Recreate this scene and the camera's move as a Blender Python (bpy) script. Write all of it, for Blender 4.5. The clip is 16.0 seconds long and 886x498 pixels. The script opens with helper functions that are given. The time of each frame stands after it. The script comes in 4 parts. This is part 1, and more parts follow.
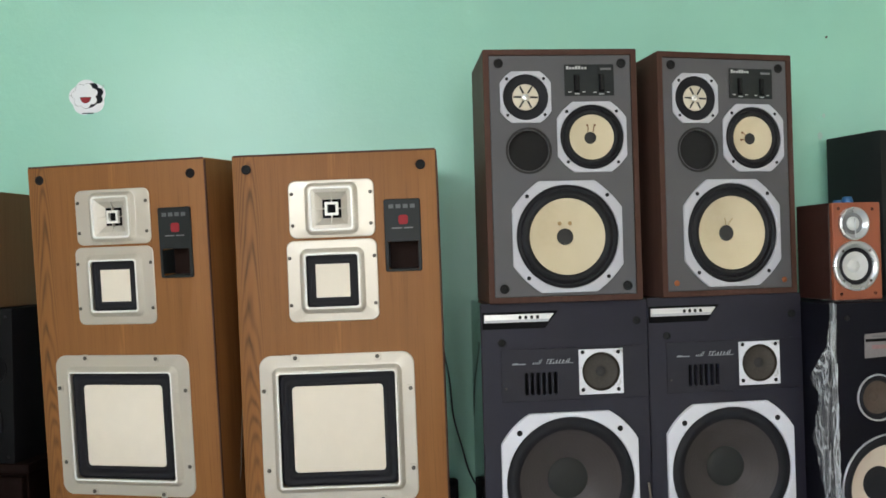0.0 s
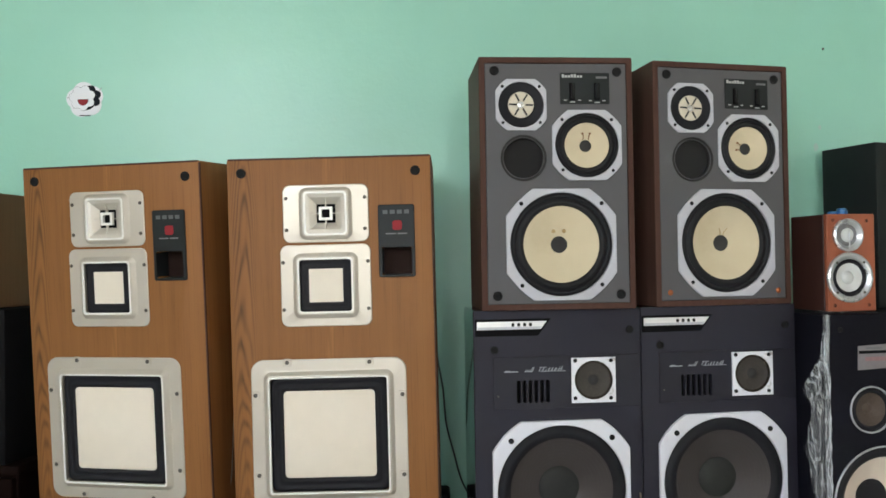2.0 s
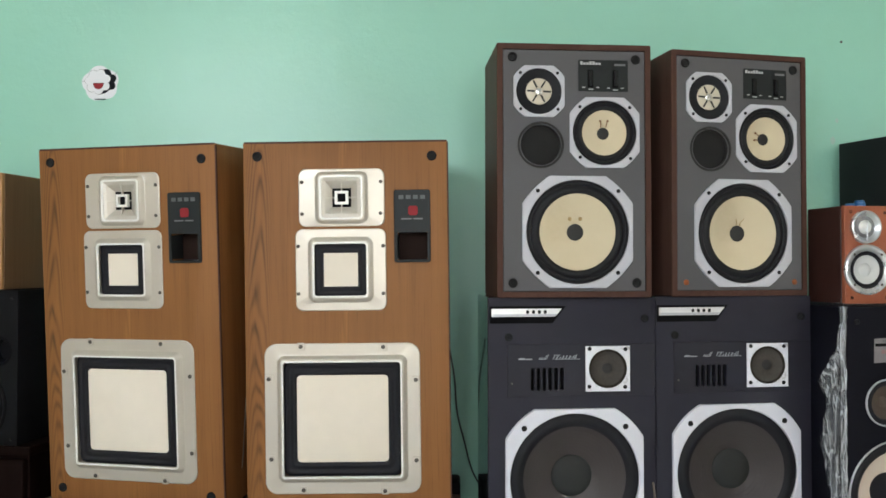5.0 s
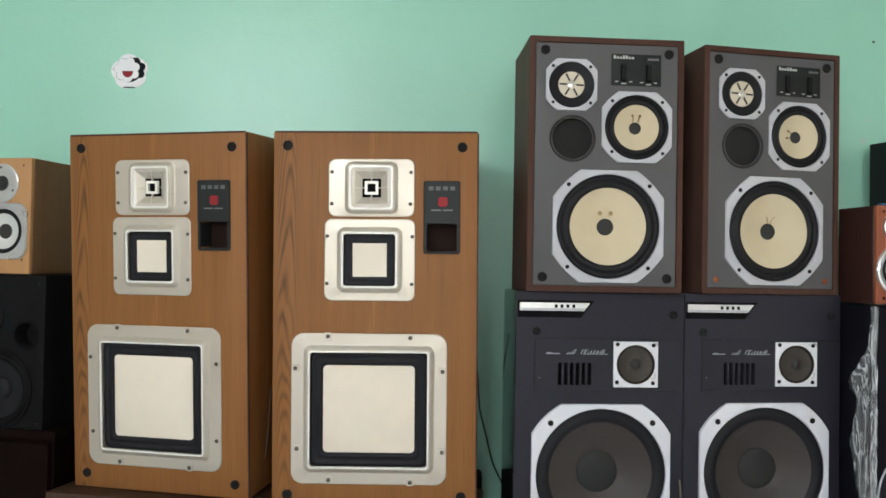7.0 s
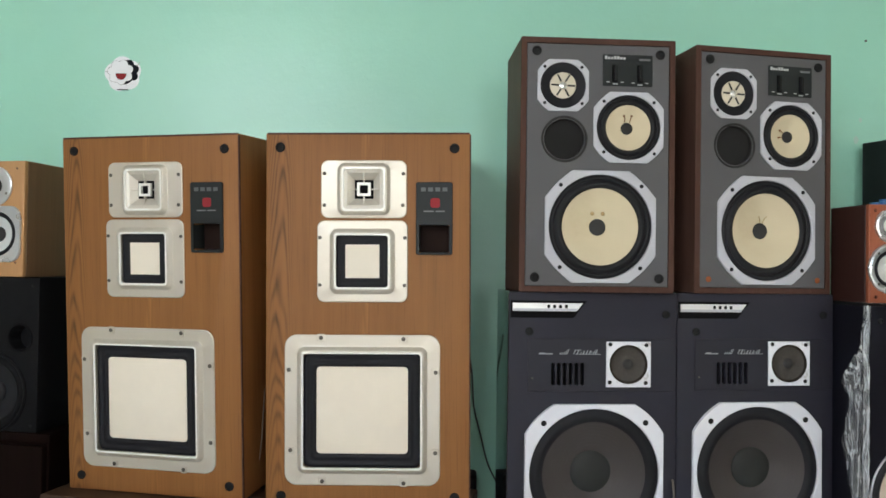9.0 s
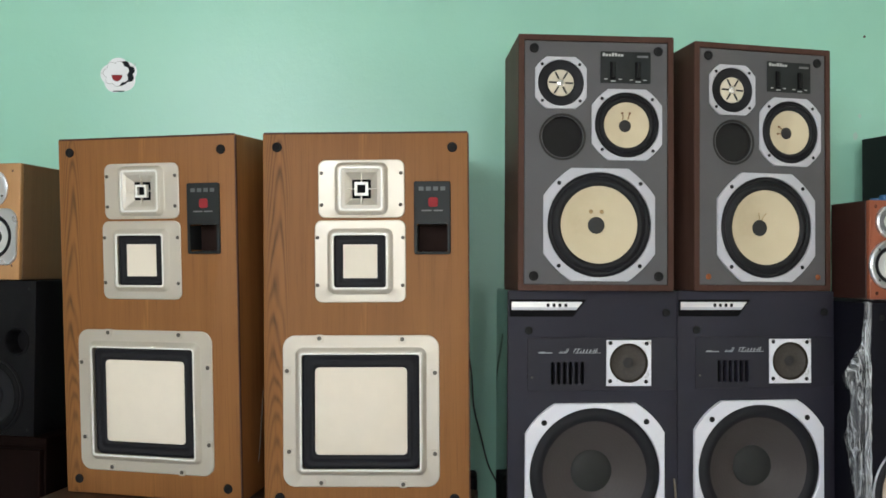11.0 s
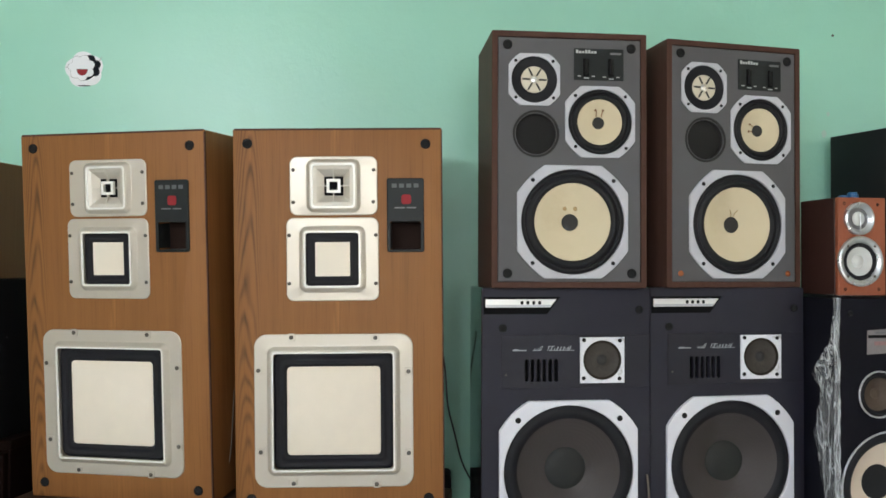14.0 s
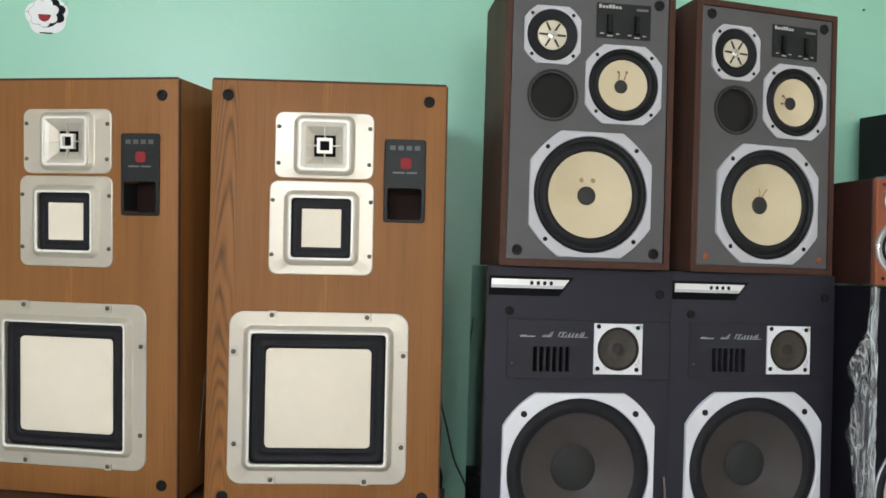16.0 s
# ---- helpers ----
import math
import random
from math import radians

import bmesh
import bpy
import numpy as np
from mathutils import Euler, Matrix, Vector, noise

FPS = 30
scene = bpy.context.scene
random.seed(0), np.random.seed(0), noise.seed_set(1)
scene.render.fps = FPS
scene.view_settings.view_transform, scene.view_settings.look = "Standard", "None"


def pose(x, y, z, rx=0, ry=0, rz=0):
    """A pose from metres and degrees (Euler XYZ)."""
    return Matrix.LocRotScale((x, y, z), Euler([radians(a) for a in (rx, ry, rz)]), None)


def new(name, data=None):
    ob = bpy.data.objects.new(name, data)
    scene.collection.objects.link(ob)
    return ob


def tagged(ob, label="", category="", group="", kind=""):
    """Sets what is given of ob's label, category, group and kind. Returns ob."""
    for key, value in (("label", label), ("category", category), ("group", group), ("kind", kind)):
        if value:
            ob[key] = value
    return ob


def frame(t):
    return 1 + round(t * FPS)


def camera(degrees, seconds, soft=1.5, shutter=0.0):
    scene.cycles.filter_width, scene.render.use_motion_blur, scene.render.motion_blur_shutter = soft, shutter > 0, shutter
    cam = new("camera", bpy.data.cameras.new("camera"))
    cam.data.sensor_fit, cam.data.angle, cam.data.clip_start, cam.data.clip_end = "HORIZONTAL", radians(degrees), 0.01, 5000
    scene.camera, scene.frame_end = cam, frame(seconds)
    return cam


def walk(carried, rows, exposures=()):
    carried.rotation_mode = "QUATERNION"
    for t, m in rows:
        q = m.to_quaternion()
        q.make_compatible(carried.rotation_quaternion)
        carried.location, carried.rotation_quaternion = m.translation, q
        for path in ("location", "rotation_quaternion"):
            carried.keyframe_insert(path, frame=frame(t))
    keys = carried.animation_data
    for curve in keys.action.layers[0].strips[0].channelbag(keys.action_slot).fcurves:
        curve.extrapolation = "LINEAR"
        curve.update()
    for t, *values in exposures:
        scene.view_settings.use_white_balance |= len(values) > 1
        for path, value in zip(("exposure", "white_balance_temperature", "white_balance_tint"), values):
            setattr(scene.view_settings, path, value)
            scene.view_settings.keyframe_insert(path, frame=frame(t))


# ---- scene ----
cam = camera(60.0, 16.0, soft=1.6)
# seconds, eye x y z, yaw, pitch, roll
ROWS = [
    (0.0, 0.0000, 0.0000, 0.8700, 0.745, 0.522, 1.578),
    (0.5, 0.0176, -0.0059, 0.8628, 0.547, 0.594, 1.356),
    (1.0, 0.0307, -0.0038, 0.8637, 0.574, 0.781, 1.535),
    (1.5, 0.0186, 0.0014, 0.8612, 0.776, 0.872, 1.124),
    (2.0, 0.0137, 0.0011, 0.8662, 0.736, 1.113, 0.841),
    (2.5, 0.0046, 0.0054, 0.8458, 0.928, 1.015, 1.046),
    (3.0, 0.0040, 0.0068, 0.8290, 1.039, 0.677, 0.844),
    (3.5, 0.0082, 0.0099, 0.8330, 1.235, 0.413, 0.516),
    (4.0, -0.0006, 0.0062, 0.8415, 1.242, 1.017, 0.333),
    (6.5, -0.0368, 0.0088, 0.8187, 1.298, 1.168, -0.752),
    (7.0, -0.0554, 0.0100, 0.8153, 1.680, 1.210, -1.077),
    (7.5, -0.0494, 0.0092, 0.8194, 1.613, 1.075, -0.966),
    (8.0, -0.0542, 0.0046, 0.8292, 1.736, 0.950, -0.748),
    (8.5, -0.0428, 0.0035, 0.8216, 1.827, 1.276, -0.336),
    (9.0, -0.0403, 0.0079, 0.8182, 1.647, 1.191, -0.809),
    (11.5, -0.0373, 0.0178, 0.8096, 1.593, 1.326, -0.298),
    (12.0, -0.0372, 0.0097, 0.8053, 1.536, 1.127, -0.274),
    (12.5, -0.0141, 0.0057, 0.8046, 1.378, 0.881, -0.295),
    (13.0, -0.0125, 0.0078, 0.8067, 1.403, 0.849, -0.430),
    (13.5, -0.0233, 0.0153, 0.8127, 1.067, 0.791, -0.427),
    (14.0, -0.0386, 0.0294, 0.8161, -0.388, 1.054, -0.198),
    (14.5, -0.0147, 0.0314, 0.8161, -1.425, 0.978, 1.379),
    (15.0, 0.0124, 0.0237, 0.8263, -2.379, 0.615, 0.844),
    (15.5, 0.0026, 0.0494, 0.8153, -2.838, 1.005, -0.051),
    (16.0, -0.0889, 0.2042, 0.7643, -2.285, 1.077, -1.809),
]
walk(cam, [(t, pose(x, y, z, 0, 0, yaw) @ pose(0, 0, 0, pitch) @ pose(0, 0, 0, 0, roll) @ pose(0, 0, 0, 90)) for t, x, y, z, yaw, pitch, roll in ROWS],
     exposures=((0.0, 3.50), (14.5, 3.50), (16.0, 3.57)))

# ---------------------------------------------------------------- room and light
FLOOR = 0.0
WALL_Y = 2.05
WEST, EAST, SOUTH, TOP = -3.9, 2.5, -2.4, 2.75
WINDOWS = ((-2.60, -1.10, 1.40, 2.55, 3.9), (-0.85, -0.20, 0.45, 1.75, 1.7), (0.45, 1.10, 0.45, 2.00, 1.5))   # openings in the south wall: x0, x1, z0, z1, watts of daylight
SLOT = (-0.75, 0.20, 1.04, 1.46, 0.3)   # low window in the east wall, through which the sun falls on the floor: y0, y1, z0, z1, watts

SUN_UP = 40.0   # the sun stands in the east

world = bpy.data.worlds.new("sky")
scene.world = world
world.use_nodes = True
wn = world.node_tree
sky = wn.nodes.new("ShaderNodeTexSky")
sky.sky_type = "NISHITA"
sky.sun_disc = False
sky.sun_elevation = radians(SUN_UP)
sky.sun_rotation = radians(90)
wn.links.new(sky.outputs["Color"], wn.nodes["Background"].inputs["Color"])
wn.nodes["Background"].inputs["Strength"].default_value = 0.12

sun_data = bpy.data.lights.new("sun", "SUN")
sun_data.energy = 5.0
sun_data.angle = radians(0.5)
sun_data.color = (1.0, 0.94, 0.85)
sun = new("sun", sun_data)
sun.matrix_world = pose(8.0, -0.3, 7.0, 0, 90 - SUN_UP, 0)

def daylight(w, h, watts, m):
    """Sky light coming in at a window's opening."""
    lamp_data = bpy.data.lights.new("window_daylight", "AREA")
    lamp_data.shape = "RECTANGLE"
    lamp_data.size, lamp_data.size_y = w - 0.1, h - 0.1
    lamp_data.energy = watts
    lamp_data.color = (1.0, 0.98, 0.97)
    new("window_daylight", lamp_data).matrix_world = m


for x0, x1, z0, z1, watts in WINDOWS:
    daylight(x1 - x0, z1 - z0, watts, pose((x0 + x1) / 2, SOUTH - 0.02, (z0 + z1) / 2, 90, 0, 0))
daylight(SLOT[1] - SLOT[0], SLOT[3] - SLOT[2], SLOT[4], pose(EAST + 0.02, (SLOT[0] + SLOT[1]) / 2, (SLOT[2] + SLOT[3]) / 2, 90, 0, 90))


# ---------------------------------------------------------------- materials
class Shader:
    """A principled material with a few short ways to add nodes."""

    def __init__(self, name, rough=0.5, metal=0.0, spec=0.5, coat=0.0):
        self.m = bpy.data.materials.new(name)
        self.m.use_nodes = True
        self.nt = self.m.node_tree
        self.b = self.nt.nodes["Principled BSDF"]
        self.b.inputs["Roughness"].default_value = rough
        self.b.inputs["Metallic"].default_value = metal
        self.b.inputs["Specular IOR Level"].default_value = spec
        self.b.inputs["Coat Weight"].default_value = coat
        self.co = self.nt.nodes.new("ShaderNodeTexCoord").outputs["Object"]

    def put(self, socket, value):
        if isinstance(value, bpy.types.NodeSocket):
            self.nt.links.new(value, socket)
        else:
            socket.default_value = value

    def math(self, op, a, b=0.0, c=0.0):
        n = self.nt.nodes.new("ShaderNodeMath")
        n.operation = op
        for s, v in zip(n.inputs, (a, b, c)):
            self.put(s, v)
        return n.outputs[0]

    def scaled(self, sx, sy, sz):
        n = self.nt.nodes.new("ShaderNodeMapping")
        n.inputs["Scale"].default_value = (sx, sy, sz)
        self.put(n.inputs["Vector"], self.co)
        return n.outputs[0]

    def noise(self, vec, scale, detail=4.0, rough=0.55):
        n = self.nt.nodes.new("ShaderNodeTexNoise")
        self.put(n.inputs["Vector"], vec)
        n.inputs["Scale"].default_value = scale
        n.inputs["Detail"].default_value = detail
        n.inputs["Roughness"].default_value = rough
        return n.outputs["Fac"]

    def split(self):
        n = self.nt.nodes.new("ShaderNodeSeparateXYZ")
        self.put(n.inputs[0], self.co)
        return n.outputs

    def ramp(self, fac, *stops):
        n = self.nt.nodes.new("ShaderNodeValToRGB")
        el = n.color_ramp.elements
        while len(el) < len(stops):
            el.new(0.5)
        for e, (p, c) in zip(el, stops):
            e.position, e.color = p, (*c, 1) if len(c) == 3 else c
        self.put(n.inputs[0], fac)
        return n.outputs[0]

    def mix(self, fac, a, b, mode="MIX"):
        n = self.nt.nodes.new("ShaderNodeMix")
        n.data_type, n.blend_type = "RGBA", mode
        self.put(n.inputs[0], fac)
        for s, v in ((n.inputs[6], a), (n.inputs[7], b)):
            self.put(s, (*v, 1) if isinstance(v, tuple) and len(v) == 3 else v)
        return n.outputs[2]

    def bump(self, height, dist, strength=1.0):
        n = self.nt.nodes.new("ShaderNodeBump")
        n.inputs["Distance"].default_value = dist
        n.inputs["Strength"].default_value = strength
        self.put(n.inputs["Height"], height)
        self.nt.links.new(n.outputs[0], self.b.inputs["Normal"])

    def colour(self, c):
        self.put(self.b.inputs["Base Color"], (*c, 1) if isinstance(c, tuple) else c)
        return self

    def rough(self, r):
        self.put(self.b.inputs["Roughness"], r)


def plain(name, colour, rough=0.5, metal=0.0, spec=0.5, grain=900.0, vary=0.12, relief=0.0001, coat=0.0):
    """A surface of one colour with fine grain and faint cloudy variation."""
    s = Shader(name, rough, metal, spec, coat)
    fine = s.noise(s.co, grain, 2.0)
    cloud = s.noise(s.co, 9.0, 3.0)
    k = s.math("ADD", s.math("MULTIPLY", fine, 0.5), s.math("MULTIPLY", cloud, 0.5))
    lo = tuple(v * (1 - vary) for v in colour)
    hi = tuple(min(1, v * (1 + vary)) for v in colour)
    s.colour(s.ramp(k, (0.3, lo), (0.7, hi)))
    s.rough(s.math("MULTIPLY_ADD", cloud, 0.16, rough - 0.08))
    if relief:
        s.bump(fine, relief)
    return s.m


def veneer(name, dark, mid, light, figure=(-0.165, 0.035), flame=1.0, rough=0.56, coat=0.0, spec=0.5):
    """Wood veneer with upright straight grain and an arched flame figure along one strip."""
    s = Shader(name, rough, coat=coat, spec=spec)
    x, y, z = s.split()
    across = s.math("ADD", x, s.math("MULTIPLY", y, 0.7))
    warp = s.noise(s.scaled(3, 3, 0.7), 2.2, 2.0)
    # arches: height plus the square of the distance from the figure's middle line
    off = s.math("SUBTRACT", across, figure[0])
    sway = s.math("MULTIPLY_ADD", warp, 0.05, -0.025)
    off = s.math("ADD", off, sway)
    sq = s.math("MULTIPLY", s.math("MULTIPLY", off, off), 350.0)
    shift = s.nt.nodes.new("ShaderNodeObjectInfo").outputs["Random"]
    arch = s.math("ADD", s.math("ADD", s.math("MULTIPLY", z, 1.3), sq), s.math("MULTIPLY_ADD", warp, 0.9, s.math("MULTIPLY", shift, 5.0)))
    wobble = s.math("MULTIPLY", s.noise(s.scaled(26, 26, 3.2), 1.0, 3.0), 9.0)
    wave = s.math("MULTIPLY_ADD", s.math("SINE", s.math("MULTIPLY_ADD", arch, 82.0, wobble)), 0.5, 0.5)
    wave = s.math("POWER", wave, 2.2)
    wave = s.math("MULTIPLY", wave, s.ramp(s.noise(s.scaled(60, 60, 2.5), 1.0, 3.0), (0.35, (0.25, 0.25, 0.25)), (0.62, (1, 1, 1))))
    near = s.math("SUBTRACT", 1.0, s.math("MINIMUM", s.math("DIVIDE", s.math("ABSOLUTE", off), figure[1]), 1.0))
    near = s.math("POWER", near, 0.7)
    # straight grain
    pores = s.noise(s.scaled(330, 330, 5.5), 1.0, 4.0, 0.65)
    bands = s.noise(s.scaled(42, 42, 0.7), 1.0, 3.0)
    broad = s.noise(s.scaled(7, 7, 0.5), 1.0, 2.0)
    base = s.ramp(s.math("ADD", s.math("MULTIPLY", bands, 0.45), s.math("MULTIPLY", broad, 0.55)), (0.30, tuple(v * 0.93 for v in mid)), (0.70, light))
    tone = s.mix(s.math("MULTIPLY", s.math("MULTIPLY", wave, near), 0.85 * flame), base, dark)
    streak = s.math("SUBTRACT", 1.0, s.math("MINIMUM", s.math("DIVIDE", s.math("ABSOLUTE", s.math("ADD", across, s.math("MULTIPLY_ADD", warp, 0.03, -0.022))), 0.016), 1.0))
    tone = s.mix(s.math("MULTIPLY", s.math("MULTIPLY", streak, s.ramp(s.noise(s.scaled(190, 190, 6.0), 1.0, 3.0), (0.45, (0, 0, 0)), (0.6, (1, 1, 1)))), 0.5 * flame), tone, tuple(v * 1.45 for v in light))
    tone = s.mix(s.ramp(pores, (0.33, (0.28, 0.28, 0.28)), (0.47, (0, 0, 0))), tone, dark)
    s.colour(tone)
    s.rough(s.math("MULTIPLY_ADD", pores, -0.15, rough + 0.06))
    s.bump(pores, 0.0002, 0.6)
    return s.m


def wall_paint(name, a, b):
    s = Shader(name, 0.55)
    big = s.noise(s.co, 0.9, 3.0)
    spots = s.noise(s.co, 5.0, 5.0, 0.65)
    fine = s.noise(s.co, 240.0, 3.0)
    c = s.ramp(s.math("ADD", s.math("MULTIPLY", big, 0.6), s.math("MULTIPLY", spots, 0.4)), (0.3, a), (0.7, b))
    s.colour(c)
    roll = s.noise(s.co, 70.0, 2.0)
    s.bump(s.math("ADD", s.math("MULTIPLY", fine, 0.4), s.math("MULTIPLY", roll, 0.9)), 0.0012, 0.5)
    s.rough(s.math("MULTIPLY_ADD", big, 0.08, 0.25))
    return s.m


def cone_paper(name, colour, stain, rough=0.85):
    """Driver cone: fine fibre grain and faint cloudy stains."""
    s = Shader(name, rough)
    fine = s.noise(s.co, 420.0, 3.0)
    blot = s.noise(s.co, 26.0, 3.0)
    c = s.ramp(blot, (0.35, tuple(v * 0.975 for v in colour)), (0.65, colour))
    c = s.mix(s.ramp(s.noise(s.co, 14.0, 4.0), (0.58, (0, 0, 0)), (0.75, (0.3, 0.3, 0.3))), c, stain)
    s.colour(c)
    s.bump(fine, 0.0003, 0.6)
    return s.m


M_WALL = wall_paint("mint_wall_paint", (0.310, 0.635, 0.490), (0.345, 0.665, 0.525))
M_CEIL = wall_paint("white_ceiling_paint", (0.74, 0.75, 0.73), (0.80, 0.80, 0.78))
M_CREAMWALL = wall_paint("cream_wall_paint", (0.62, 0.57, 0.50), (0.68, 0.63, 0.56))
M_FLOOR = plain("pale_cement_floor", (0.52, 0.51, 0.49), 0.45, vary=0.12, grain=60)
M_OAK = veneer("oak_veneer", (0.060, 0.023, 0.0070), (0.226, 0.0910, 0.0250), (0.292, 0.1230, 0.0360), (-0.184, 0.031), spec=0.3)
M_BROWN = veneer("walnut_edge_veneer", (0.034, 0.016, 0.011), (0.066, 0.032, 0.023), (0.090, 0.045, 0.033), (0.0, 0.02), 0.2, rough=0.55, spec=0.12)
M_CHERRY = veneer("cherry_veneer", (0.20, 0.045, 0.018), (0.27, 0.066, 0.025), (0.33, 0.088, 0.035), (0.3, 0.02), 0.2)
M_CHERRY_DK = veneer("dark_cherry_side", (0.018, 0.006, 0.004), (0.036, 0.011, 0.007), (0.048, 0.015, 0.010), (0.3, 0.02), 0.2)
M_BEECH = veneer("honey_veneer", (0.33, 0.16, 0.06), (0.42, 0.215, 0.083), (0.47, 0.25, 0.10), (0.3, 0.02), 0.3)
M_DARKWOOD = veneer("dark_stained_wood", (0.003, 0.0014, 0.0012), (0.0055, 0.0023, 0.0018), (0.008, 0.0032, 0.0024), (0.0, 0.1), 0.4, rough=0.7, spec=0.05)
M_BENCH = veneer("bench_wood", (0.020, 0.009, 0.005), (0.050, 0.023, 0.012), (0.066, 0.031, 0.016), (0.0, 0.1), 0.3)
M_PORTWOOD = plain("dim_brown_board", (0.022, 0.011, 0.008), 0.7, spec=0.1, vary=0.2)
M_HORN = plain("pale_horn_enamel", (0.60, 0.555, 0.48), 0.40, metal=0.45, spec=0.4, grain=1500, vary=0.03, relief=0.00003)
M_CHAMP = plain("champagne_enamel", (0.57, 0.52, 0.44), 0.40, metal=0.5, spec=0.6, grain=1500, vary=0.03, relief=0.00003)
M_RIMGAP = plain("dull_brown_groove", (0.13, 0.115, 0.095), 0.7, vary=0.2, grain=300)
M_BEAD = plain("pale_bright_bead", (0.86, 0.84, 0.78), 0.25, spec=0.6, grain=1500, vary=0.02, relief=0.0)
M_CREAM = cone_paper("cream_flat_diaphragm", (0.80, 0.715, 0.585), (0.78, 0.69, 0.555), rough=0.6)
M_RUBBER = plain("black_rubber", (0.0105, 0.0105, 0.0135), 0.62, spec=0.24, grain=700, vary=0.2)
M_RUBBER_SOFT = plain("soft_black_rubber", (0.0105, 0.0105, 0.0125), 0.60, spec=0.28, grain=700, vary=0.2)
M_BLACK = plain("matt_black", (0.005, 0.005, 0.006), 0.8, spec=0.1, vary=0.3)
M_SOCKET = plain("black_plastic_socket", (0.013, 0.013, 0.0135), 0.75, spec=0.2, vary=0.2)
M_SLATE = plain("smoked_slate_panel", (0.0155, 0.0185, 0.0185), 0.50, spec=0.25, vary=0.15, relief=0.0)
M_RED = plain("red_enamel", (0.26, 0.022, 0.027), 0.6, spec=0.2, vary=0.06, relief=0.0)
M_LOGO = plain("dull_silver_letters", (0.085, 0.092, 0.094), 0.5, vary=0.05, relief=0.0)
M_PRINT = plain("pale_grey_print", (0.36, 0.37, 0.37), 0.5, vary=0.05, relief=0.0)
M_PRINT_DIM = plain("dim_grey_print", (0.14, 0.14, 0.145), 0.5, vary=0.05, relief=0.0)
M_SCRIPT = plain("silver_script_print", (0.34, 0.35, 0.37), 0.5, vary=0.05, relief=0.0)
M_WHITE = plain("white_print", (0.48, 0.48, 0.47), 0.5, vary=0.04, relief=0.0)
M_SCREW = plain("dull_steel_screw", (0.115, 0.105, 0.09), 0.5, metal=0.6, vary=0.2)
M_GREY = plain("charcoal_grey_vinyl", (0.085, 0.083, 0.087), 0.62, grain=1300, vary=0.1, relief=0.0002)
M_GROOVE = plain("black_shadow_gap", (0.035, 0.033, 0.032), 0.8)
M_ALU = plain("satin_aluminium_plate", (0.50, 0.50, 0.535), 0.52, metal=0.0, spec=0.35, grain=1800, vary=0.05, relief=0.00006)
M_CONE = cone_paper("cream_cone_paper", (0.62, 0.53, 0.36), (0.50, 0.40, 0.24))
M_CONE_DK = cone_paper("dark_brown_cone_paper", (0.040, 0.032, 0.030), (0.033, 0.027, 0.025), rough=0.55)
M_CAP = plain("dark_felt_dust_cap", (0.03, 0.03, 0.029), 0.85, vary=0.2, grain=500, relief=0.0004)
M_DOME = plain("soft_dark_dome", (0.0200, 0.0212, 0.0198), 0.58, spec=0.3, vary=0.15, grain=500, relief=0.0002)
M_MESH = plain("brown_dust_mesh", (0.037, 0.030, 0.024), 0.6, vary=0.3, grain=220, relief=0.0005)
M_GASKET = plain("dark_brown_gasket", (0.026, 0.021, 0.015), 0.8, spec=0.2, vary=0.5, grain=160, relief=0.0006)
M_TMESH = plain("warm_brown_cone", (0.070, 0.048, 0.034), 0.6, vary=0.25, grain=220, relief=0.0004)
M_PHASE = plain("pale_phase_plate", (0.60, 0.54, 0.42), 0.4, vary=0.06, relief=0.0)
M_CHROME = plain("polished_metal", (0.80, 0.80, 0.80), 0.12, metal=1.0, vary=0.03, relief=0.0)
M_SILVER = plain("silver_lacquer", (0.58, 0.59, 0.61), 0.28, metal=0.75, vary=0.04, relief=0.0)
M_SILVER_CN = plain("silver_grey_cone", (0.30, 0.30, 0.31), 0.38, metal=0.55, vary=0.05)
M_SILVER_CAP = plain("bright_silver_cap", (0.50, 0.50, 0.50), 0.36, metal=0.4, vary=0.04, relief=0.0)
M_SILVER_DK = plain("dull_silver_face", (0.16, 0.16, 0.165), 0.4, metal=0.4, vary=0.06)
M_SILVER_PL = plain("grey_silver_panel", (0.17, 0.17, 0.185), 0.42, metal=0.25, vary=0.05)
M_WIRE = plain("tinned_brown_wire", (0.22, 0.10, 0.04), 0.5, vary=0.1, relief=0.0)
M_GLUE = plain("amber_glue", (0.40, 0.27, 0.12), 0.5, vary=0.1, relief=0.0)
M_COPPER = plain("copper_screw", (0.33, 0.10, 0.035), 0.4, metal=0.6, vary=0.1)
M_CHAR = plain("black_ash_vinyl", (0.0186, 0.0178, 0.0280), 0.62, spec=0.30, grain=900, vary=0.16, relief=0.0002)
M_CHAR_SIDE = plain("glossy_black_side_vinyl", (0.014, 0.016, 0.016), 0.12, spec=1.0, grain=900, vary=0.16, relief=0.0, coat=1.0)
M_CHAR2 = plain("black_ash_panel", (0.0152, 0.0147, 0.0232), 0.50, spec=0.32, grain=900, vary=0.14, relief=0.0002)
M_NAVY = plain("dark_tower_vinyl", (0.0050, 0.0049, 0.0088), 0.6, spec=0.12, grain=900, vary=0.15, relief=0.0002)
M_COALB = plain("coal_black_vinyl", (0.0052, 0.0052, 0.0060), 0.6, spec=0.10, grain=900, vary=0.2, relief=0.0002)
wpl = Shader("white_tweeter_plate", 0.4)
wpl_dirt = wpl.noise(wpl.co, 70.0, 4.0, 0.6)
